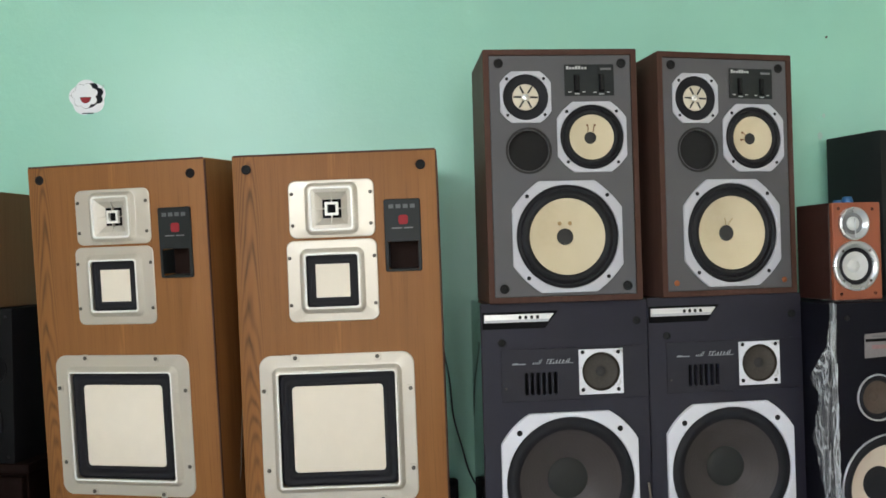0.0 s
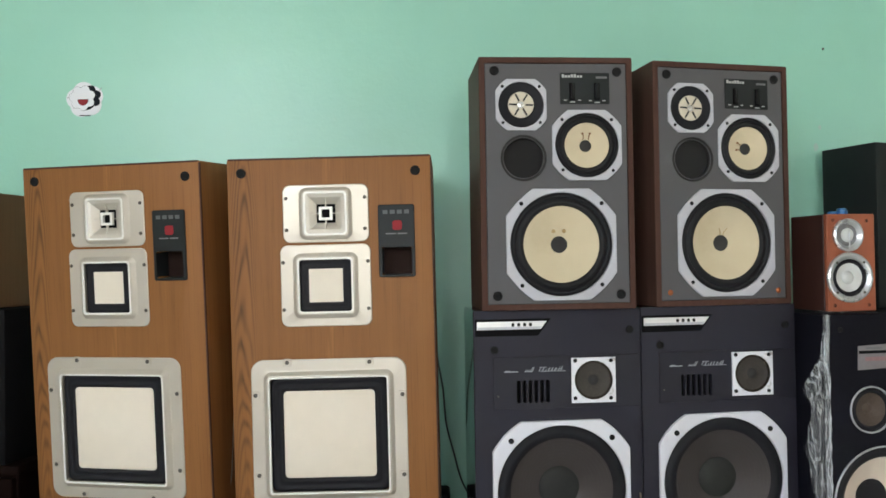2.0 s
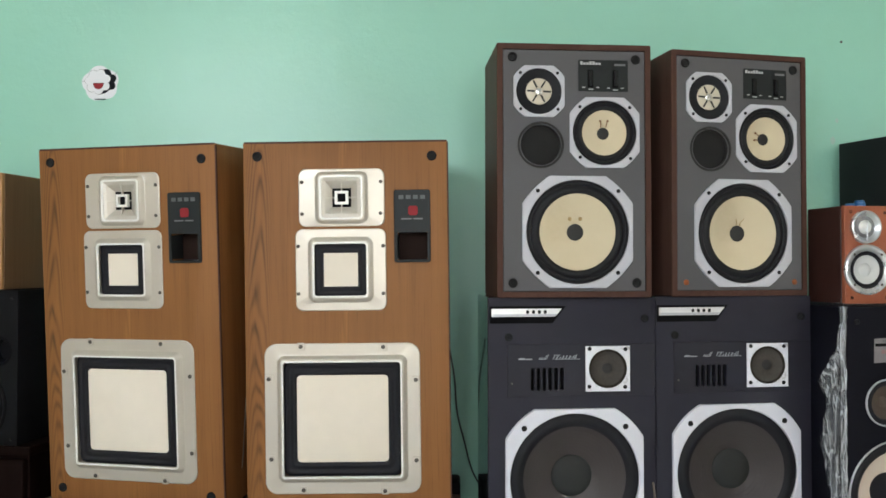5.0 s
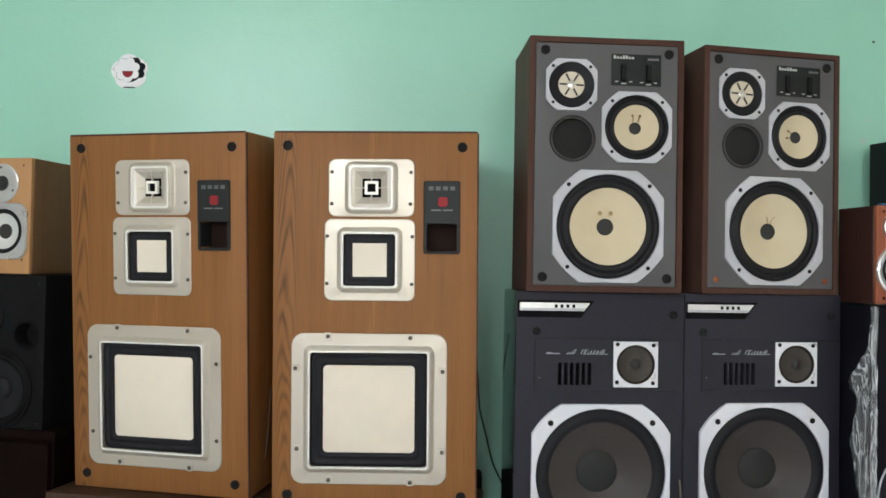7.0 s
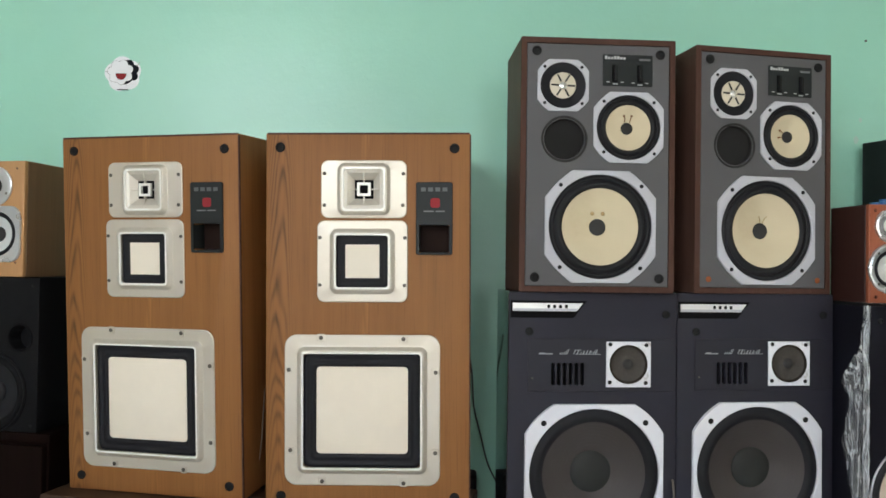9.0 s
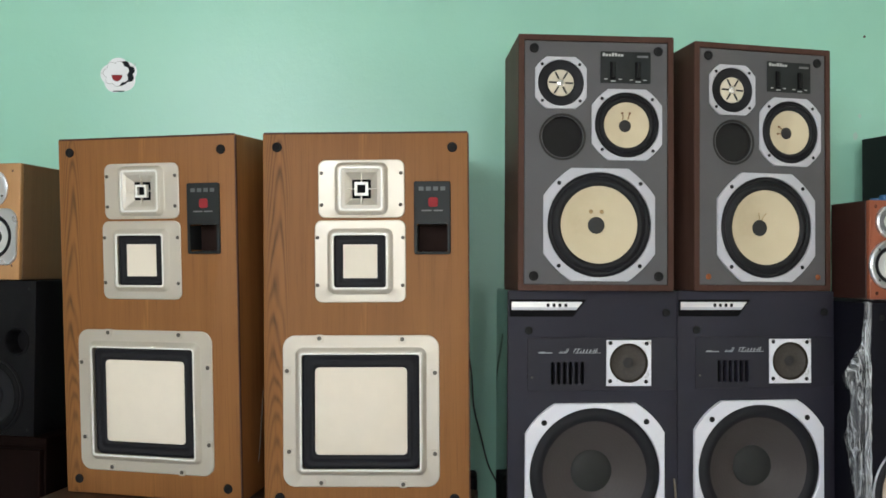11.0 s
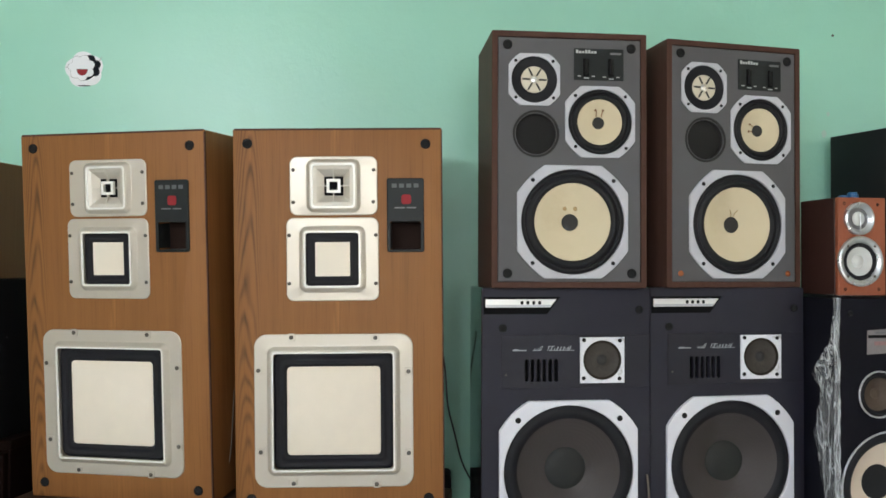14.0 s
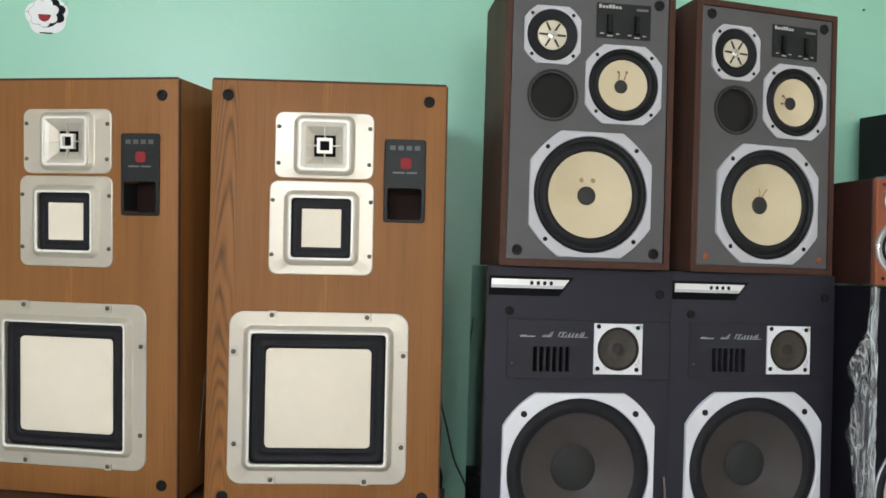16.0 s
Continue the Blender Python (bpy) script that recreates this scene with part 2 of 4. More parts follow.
wpl.colour(wpl.mix(wpl.ramp(wpl_dirt, (0.58, (0, 0, 0)), (0.70, (0.55, 0.55, 0.55))), (0.76, 0.765, 0.81), (0.20, 0.17, 0.13)))
wpl.bump(wpl_dirt, 0.0002, 0.4)
M_WHITE_PL = wpl.m
M_ASH = plain("black_ash_case", (0.0105, 0.0135, 0.0138), 0.5, spec=0.25, grain=900, vary=0.2, relief=0.0002)
M_TCONE = cone_paper("pinkish_cream_cone", (0.70, 0.59, 0.48), (0.60, 0.48, 0.37))
M_PLATE_LT = plain("white_grey_cast_frame", (0.73, 0.735, 0.79), 0.38, metal=0.1, vary=0.04, grain=1500)
M_TRIM = plain("bright_trim_metal", (0.52, 0.52, 0.54), 0.35, metal=0.3, vary=0.05, relief=0.0)
M_PORTMESH = plain("dark_port_mesh", (0.021, 0.0202, 0.0198), 0.85, spec=0.15, vary=0.2, grain=500, relief=0.0004)
M_PORTRIM = plain("dull_black_port_rim", (0.028, 0.027, 0.026), 0.6, spec=0.25, vary=0.15)
M_PORT = plain("port_grey_tube", (0.055, 0.055, 0.06), 0.35, vary=0.1)
M_BLUE = plain("blue_plastic", (0.02, 0.12, 0.30), 0.4, vary=0.1)
M_FADED_RED = plain("faded_red_print", (0.27, 0.15, 0.155), 0.5, vary=0.2, grain=200)
M_PINKISH = plain("faded_silver_label", (0.20, 0.18, 0.185), 0.45, vary=0.12, grain=120)
M_POLY = cone_paper("white_poly_cone", (0.62, 0.63, 0.61), (0.55, 0.56, 0.53), rough=0.4)
M_PAPER = plain("white_sticker_paper", (0.80, 0.82, 0.84), 0.5, vary=0.03, relief=0.0)
M_INK = plain("dark_sticker_ink", (0.010, 0.012, 0.017), 0.8, spec=0.1, vary=0.1, relief=0.0)
M_CABLE = plain("dark_green_cable_sheath", (0.05, 0.075, 0.062), 0.5, vary=0.1)
M_CABLE_LT = plain("pale_cable_sheath", (0.15, 0.125, 0.10), 0.5, vary=0.1)
M_CHIP = plain("bare_plaster_chip", (0.42, 0.60, 0.51), 0.8, vary=0.1)

def film_sheet(name, faint, strong, crease):
    """Clear film, nearly invisible but for its creases and folds."""
    s = Shader(name, 0.12, spec=0.8)
    s.colour((0.92, 0.94, 0.95))
    fold = s.noise(s.scaled(85, 60, 20), 1.0, 5.0, 0.65)
    line = s.noise(s.scaled(75, 45, 8), 1.0, 1.5, 0.5)
    thin = s.math("SUBTRACT", 1.0, s.math("MINIMUM", s.math("MULTIPLY", s.math("ABSOLUTE", s.math("SUBTRACT", line, 0.5)), 38.0), 1.0))
    body = s.ramp(fold, (0.42, (faint, faint, faint)), (0.60, (faint * 3, faint * 3, faint * 3)), (0.74, (strong, strong, strong)))
    s.put(s.b.inputs["Alpha"], s.math("MULTIPLY_ADD", thin, crease, body))
    s.bump(fold, 0.004, 1.0)
    return s.m


M_FILM = film_sheet("crumpled_clear_film", 0.12, 0.90, 0.50)
M_FILM_THIN = film_sheet("thin_clear_film", 0.030, 0.40, 0.34)

glass = Shader("window_glass", 0.0)
glass.colour((1.0, 1.0, 1.0))
glass.b.inputs["Transmission Weight"].default_value = 1.0
M_GLASS = glass.m


# ---------------------------------------------------------------- mesh helpers
def part(name, bm, material, parent=None, label="", angle=35):
    """Links a bmesh as one mesh object, under a thing or part if given."""
    bmesh.ops.recalc_face_normals(bm, faces=bm.faces)
    me = bpy.data.meshes.new(name)
    bm.to_mesh(me)
    bm.free()
    for p in me.polygons:
        p.use_smooth = True
    me.set_sharp_from_angle(angle=radians(angle))
    me.materials.append(material)
    ob = new(name, me)
    if parent is not None:
        ob.parent = parent
    if label:
        tagged(ob, label)
    return ob


def same(name, ob, parent, x, y, z):
    """Another object on ob's mesh, at a place in the parent's frame."""
    o = new(name, ob.data)
    o.parent = parent
    o.location = (x, y, z)
    return o


def thing(name, label, category, m, group=""):
    e = new(name)
    e.empty_display_size = 0.05
    e.matrix_world = m
    return tagged(e, label, category, group)


def rings_mesh(rings, cap0=False, cap1=False, bm=None):
    """Skin over closed rings of equal count."""
    bm = bm or bmesh.new()
    vs = [[bm.verts.new(p) for p in r] for r in rings]
    n = len(vs[0])
    for a, b in zip(vs, vs[1:]):
        for i in range(n):
            j = (i + 1) % n
            bm.faces.new((a[i], a[j], b[j], b[i]))
    if cap0:
        bm.faces.new(vs[0])
    if cap1:
        bm.faces.new(list(reversed(vs[-1])))
    return bm


def ring(outline, y, cx=0.0, cz=0.0):
    return [(cx + u, y, cz + v) for u, v in outline]


def circle(r, angles):
    return [(r * math.cos(a), r * math.sin(a)) for a in angles]


def even(n):
    return [2 * math.pi * i / n for i in range(n)]


def rrect(w, h, r, k=5):
    """Rounded rectangle outline, k points a corner."""
    r = max(min(r, w / 2 - 1e-4, h / 2 - 1e-4), 1e-4)
    pts = []
    for cx, cy, a0 in ((w / 2 - r, h / 2 - r, 0), (-w / 2 + r, h / 2 - r, 90), (-w / 2 + r, -h / 2 + r, 180), (w / 2 - r, -h / 2 + r, 270)):
        for i in range(k):
            a = radians(a0 + 90 * i / (k - 1))
            pts.append((cx + r * math.cos(a), cy + r * math.sin(a)))
    return pts


def octagon(half, flat, bulge, n=72):
    """Plate outline with cut corners (slightly bowed), and its angles, for lofting to a circle."""
    corners = [(half, flat), (flat, half), (-flat, half), (-half, flat), (-half, -flat), (-flat, -half), (flat, -half), (half, -flat)]
    angles = sorted(set(round(math.atan2(y, x) % (2 * math.pi), 6) for x, y in corners) | set(round(a, 6) for a in even(n)))
    diag = (half + flat) / math.sqrt(2)
    out = []
    for a in angles:
        c, s = abs(math.cos(a)), abs(math.sin(a))
        straight = half / max(c, s)
        cut = diag / ((c + s) / math.sqrt(2))
        if cut < straight:
            t = (c + s) / math.sqrt(2)
            edge = (half + flat) / math.sqrt(2) / math.hypot(half, flat)
            cut *= 1 + bulge * max(0.0, (t - edge) / (1 - edge))
        r = min(straight, cut)
        out.append((r * math.cos(a), r * math.sin(a)))
    return out, angles


def lathe(profile, cx=0.0, cz=0.0, n=48, bm=None):
    """Turned shape about the viewing axis: (radius, y) pairs; a radius of 0 closes it."""
    bm = bm or bmesh.new()
    angles = even(n)
    rows = []
    for r, y in profile:
        rows.append([bm.verts.new((cx, y, cz))] if r <= 1e-6 else [bm.verts.new((cx + r * math.cos(a), y, cz + r * math.sin(a))) for a in angles])
    for a, b in zip(rows, rows[1:]):
        for i in range(n):
            j = (i + 1) % n
            if len(a) == 1:
                bm.faces.new((a[0], b[j], b[i]))
            elif len(b) == 1:
                bm.faces.new((a[i], a[j], b[0]))
            else:
                bm.faces.new((a[i], a[j], b[j], b[i]))
    return bm


def arc(r0, y0, r1, y1, rise, n=8):
    """Profile points of a half roll from (r0, y0) to (r1, y1), rising towards the viewer."""
    return [(r0 + (r1 - r0) * i / n, y0 + (y1 - y0) * i / n - rise * math.sin(math.pi * i / n)) for i in range(n + 1)]


def block(x0, x1, y0, y1, z0, z1, bevel=0.0, seg=2):
    bm = bmesh.new()
    bmesh.ops.create_cube(bm, size=1.0)
    for v in bm.verts:
        v.co = ((x0 + x1) / 2 + v.co.x * (x1 - x0), (y0 + y1) / 2 + v.co.y * (y1 - y0), (z0 + z1) / 2 + v.co.z * (z1 - z0))
    if bevel:
        bmesh.ops.bevel(bm, geom=list(bm.edges), offset=bevel, segments=seg, affect="EDGES", profile=0.5)
    return bm


def carve(bm, rounds=(), rects=(), depth=0.05):
    """Cuts round (x, z, r) and square (x, z, w, h) openings into the front of a board or case."""
    cut = bmesh.new()
    for x, z, r in rounds:
        a = even(56)
        rings_mesh([ring(circle(r, a), -0.02, x, z), ring(circle(r, a), depth, x, z)], True, True, cut)
    for x, z, w, h in rects:
        rings_mesh([ring(rrect(w, h, 0.004, 4), -0.02, x, z), ring(rrect(w, h, 0.004, 4), depth, x, z)], True, True, cut)
    bmesh.ops.recalc_face_normals(cut, faces=cut.faces)
    bmesh.ops.recalc_face_normals(bm, faces=bm.faces)
    obs = []
    for b in (bm, cut):
        me = bpy.data.meshes.new("carving")
        b.to_mesh(me)
        b.free()
        obs.append(new("carving", me))
    mod = obs[0].modifiers.new("openings", "BOOLEAN")
    mod.operation, mod.solver, mod.object = "DIFFERENCE", "EXACT", obs[1]
    dg = bpy.context.evaluated_depsgraph_get()
    dg.update()
    done = bpy.data.meshes.new_from_object(obs[0].evaluated_get(dg))
    out = bmesh.new()
    out.from_mesh(done)
    for o in obs:
        me = o.data
        bpy.data.objects.remove(o)
        bpy.data.meshes.remove(me)
    bpy.data.meshes.remove(done)
    return out


def prism(outline, y0, y1):
    """Flat shape in the front plane, given thickness."""
    return rings_mesh([ring(outline, y1), ring(outline, y0)], True, True)


def tube(points, r, n=8):
    """A round cable through points, smoothed."""
    ps = [Vector(p) for p in points]
    fine = []
    for i in range(len(ps) - 1):
        a, b, c, d = ps[max(i - 1, 0)], ps[i], ps[i + 1], ps[min(i + 2, len(ps) - 1)]
        for k in range(6):
            t = k / 6
            fine.append(0.5 * (2 * b + (c - a) * t + (2 * a - 5 * b + 4 * c - d) * t * t + (3 * b - a - 3 * c + d) * t ** 3))
    fine.append(ps[-1])
    rings = []
    for i, p in enumerate(fine):
        d = (fine[min(i + 1, len(fine) - 1)] - fine[max(i - 1, 0)]).normalized()
        s = d.orthogonal().normalized()
        q = d.cross(s)
        rings.append((p, s, q))
    base = rings[0][1]
    out = []
    for p, s, q in rings:
        d = s.cross(q)
        s2 = (base - d * base.dot(d)).normalized()
        q2 = d.cross(s2)
        out.append([p + (s2 * math.cos(a) + q2 * math.sin(a)) * r for a in even(n)])
        base = s2
    return rings_mesh(out, True, True)


def placed(x, y, z, yaw, tilt=0.0, lean=0.0):
    return pose(x, y, z, 0, 0, yaw) @ pose(0, 0, 0, tilt) @ pose(0, 0, 0, 0, lean)


def structure(name, bm, material, label, category):
    return tagged(part(name, bm, material), label, category, kind="structure")


# ---------------------------------------------------------------- room
T = 0.15
structure("floor", block(WEST - T, EAST + T, SOUTH - T, WALL_Y + T, -0.1, FLOOR), M_FLOOR, "plain pale cement floor of the room", "floor")
structure("ceiling", block(WEST - T, EAST + T, SOUTH - T, WALL_Y + T, TOP, TOP + 0.1), M_CEIL, "plain white painted ceiling", "ceiling")
structure("wall_north", block(WEST - T, EAST + T, WALL_Y, WALL_Y + T, FLOOR, TOP), M_WALL, "mint green painted plaster wall behind the speakers", "wall")
structure("wall_west", block(WEST - T, WEST, SOUTH, WALL_Y, FLOOR, TOP), M_CREAMWALL, "plain cream painted side wall", "wall")


def pierced(name, boxes, label):
    """A wall joined from the blocks that stand round its openings."""
    bm = bmesh.new()
    for a in boxes:
        piece = block(*a)
        me = bpy.data.meshes.new("wall_piece")
        piece.to_mesh(me)
        piece.free()
        bm.from_mesh(me)
        bpy.data.meshes.remove(me)
    structure(name, bm, M_CREAMWALL, label, "wall")


def window(name, length, z0, z1, m, label):
    """Frame of four bars and one pane, along x from 0, at the middle of the wall."""
    win = tagged(new(name), label, "window", kind="structure")
    win.matrix_world = m
    for a in ((0, length, -0.025, 0.025, z0, z0 + 0.05), (0, length, -0.025, 0.025, z1 - 0.05, z1), (0, 0.05, -0.025, 0.025, z0 + 0.05, z1 - 0.05), (length - 0.05, length, -0.025, 0.025, z0 + 0.05, z1 - 0.05)):
        part("window_frame", block(*a), M_CEIL, win)
    part("window_pane", block(0.05, length - 0.05, -0.003, 0.003, z0 + 0.05, z1 - 0.05), M_GLASS, win).visible_shadow = False


y0, y1 = SOUTH - T, SOUTH
piers = [WEST - T] + [x for w in WINDOWS for x in w[:2]] + [EAST + T]
solid = [(a, b, y0, y1, FLOOR, TOP) for a, b in zip(piers[::2], piers[1::2])]
solid += [(w[0], w[1], y0, y1, a, b) for w in WINDOWS for a, b in ((FLOOR, w[2]), (w[3], TOP))]
pierced("wall_south", solid, "cream painted wall with three window openings")
for k, w in enumerate(WINDOWS):
    window("window_%d" % (k + 1), w[1] - w[0], w[2], w[3], pose(w[0], SOUTH - 0.075, 0), "daylight window in a white painted frame")
x0, x1 = EAST, EAST + T
pierced("wall_east", [(x0, x1, SOUTH, SLOT[0], FLOOR, TOP), (x0, x1, SLOT[1], WALL_Y, FLOOR, TOP), (x0, x1, SLOT[0], SLOT[1], FLOOR, SLOT[2]), (x0, x1, SLOT[0], SLOT[1], SLOT[3], TOP)],
        "plain cream painted side wall with a low window")
window("window_4", SLOT[1] - SLOT[0], SLOT[2], SLOT[3], pose(EAST + 0.11, SLOT[0], 0, 0, 0, 90), "low sunlit window in a white painted frame")


# ---------------------------------------------------------------- shared speaker parts
def socket(parent, x, z, r=0.0102, y=0.0, name="grille_socket"):
    """Round plastic socket for a grille peg."""
    bm = lathe([(r * 1.06, y), (r, y - 0.0022), (r * 0.72, y - 0.0026), (r * 0.62, y - 0.0006), (0, y - 0.0004)], 0, 0, 24)
    o = part(name, bm, M_SOCKET, parent)
    o.location = (x, 0, z)
    return o


def screw(parent, places, y, r=0.0040, material=None):
    """Pan-head screws, one mesh shared by all."""
    first = None
    for x, z in places:
        if first is None:
            bm = lathe([(r, 0), (r, -0.0008), (r * 0.75, -0.0016), (r * 0.3, -0.0019), (r * 0.28, -0.0010), (0, -0.0010)], 0, 0, 16)
            first = part("screw", bm, material or M_SCREW, parent)
            first.location = (x, y, z)
        else:
            same("screw", first, parent, x, y, z)


def square_frame(name, w, h, corner, cx, cz, inner, raise_, parent, slope=0.027):
    """Pressed frame of a square driver: flange, shoulder up to the rim, opening."""
    iw, ih = inner
    foot = min(slope, w - iw - 0.030)
    footv = min(foot, h - ih - 0.012)
    prof = [(w, h, corner, 0.0), (w, h, corner, -0.0012), (w - 0.0012, h - 0.0012, corner, -0.0022), (w - 0.004, h - 0.004, corner * 0.92, -0.0027),
            (iw + foot + 0.003, ih + footv + 0.003, 0.017, -0.0028), (iw + foot, ih + footv, 0.016, -0.0032),
            (iw + 0.0130, ih + 0.0118, 0.011, -raise_ + 0.0020), (iw + 0.0095, ih + 0.0090, 0.010, -raise_ + 0.0016), (iw + 0.0085, ih + 0.0083, 0.009, -raise_), (iw + 0.003, ih + 0.003, 0.008, -raise_)]
    rings = [ring(rrect(a, b, r, 9), y, cx, cz) for a, b, r, y in prof]
    rings.append(ring(rrect(iw + 0.003, ih + 0.003, 0.008, 9), 0.004, cx, cz))
    return part(name, rings_mesh(rings), M_CHAMP, parent, "champagne-coloured pressed metal frame", 14)


def bead_ring(w, h, t, cx, cz, y, parent, material=None):
    out = [ring(rrect(w, h, 0.008), y + 0.001, cx, cz), ring(rrect(w - t * 0.4, h - t * 0.4, 0.0075), y - 0.0016, cx, cz),
           ring(rrect(w - t * 1.6, h - t * 1.6, 0.0065), y - 0.0016, cx, cz), ring(rrect(w - t * 2, h - t * 2, 0.006), y + 0.001, cx, cz)]
    gap = [ring(rrect(w + 0.0036, h + 0.0036, 0.010), y + 0.0030, cx, cz), ring(rrect(w + 0.0034, h + 0.0034, 0.010), y + 0.0018, cx, cz), ring(rrect(w - 0.001, h - 0.001, 0.008), y + 0.0018, cx, cz)]
    part("rim_groove", rings_mesh(gap), M_RIMGAP, parent)
    return part("bright_rim", rings_mesh(out), material or M_BEAD, parent, "bright pale rim")


def square_surround(ow, oh, iw, ih, y, cx, cz, parent, r_out=0.014, r_in=0.010, rise=0.006):
    """Rubber roll between a square frame and its flat diaphragm."""
    rings = []
    for i in range(19):
        t = i / 18
        roll = -rise * (0.75 * math.sin(math.pi * t) + 0.35 * math.sin(3 * math.pi * t))
        rings.append(ring(rrect(ow + (iw - ow) * t, oh + (ih - oh) * t, r_out + (r_in - r_out) * t), y + roll, cx, cz))
    return part("surround", rings_mesh(rings), M_RUBBER, parent, "black rubber roll surround")


def round_driver(parent, name, frame_bm, frame_mat, cx, cz, r_sur, r_cone, r_cap, y, mats, depth=0.018, frame_label="", cap_out=0.003, rolls=1):
    """Round driver in a frame: rubber surround, cone going in, dust cap."""
    f = part(name, frame_bm, frame_mat, parent, frame_label)
    sur, cone, cap = mats
    if rolls == 2:
        bend = r_sur * 0.62 + r_cone * 0.38
        roll = arc(r_sur * 0.985, y + 0.001, bend, y + 0.0015, 0.0034, 6) + arc(bend - 0.0004, y + 0.002, r_cone, y + 0.002, 0.0050)[1:]
    else:
        roll = arc(r_sur * 0.985, y + 0.001, r_cone, y + 0.002, 0.005)
    part("surround", lathe([(r_sur + 0.001, y + 0.004), (r_sur, y)] + roll, cx, cz, 56), sur, f)
    pts = [(r_cone + 0.0015, y + 0.002)]
    for i in range(1, 9):
        t = i / 8
        pts.append((r_cone + (r_cap * 0.96 - r_cone) * t, y + 0.002 + depth * t ** 0.85))
    part("cone", lathe(pts, cx, cz, 56), cone, f)
    capy = y + 0.002 + depth
    dome = [(r_cap, capy + 0.001)] + [(r_cap * math.cos(a), capy - cap_out * math.sin(a)) for a in [radians(15 * k) for k in range(1, 6)]] + [(0, capy - cap_out)]
    part("dust_cap", lathe(dome, cx, cz, 32), cap, f)
    return f


def octo_frame(half, flat, r_open, cx, cz, y0, th, bulge=0.03, lip=0.0015):
    out, angles = octagon(half, flat, bulge)
    small = [(u * 0.992, v * 0.992) for u, v in out]
    rings = [ring(out, y0, cx, cz), ring(out, y0 - th * 0.7, cx, cz), ring(small, y0 - th, cx, cz),
             ring(circle(r_open + 0.002, angles), y0 - th, cx, cz), ring(circle(r_open, angles), y0 - th + lip, cx, cz), ring(circle(r_open, angles), y0 + 0.006, cx, cz)]
    return rings_mesh(rings)


def bars(parent, name, items, y, material, th=0.0006):
    """Plain printed bars: (x, z, width, height[, slant])."""
    for it in items:
        x, z, w, h = it[:4]
        s = it[4] if len(it) > 4 else 0.0
        out = [(x - w / 2 - s, z - h / 2), (x + w / 2 - s, z - h / 2), (x + w / 2 + s, z + h / 2), (x - w / 2 + s, z + h / 2)]
        part(name, prism(out, y, y - th), material, parent)


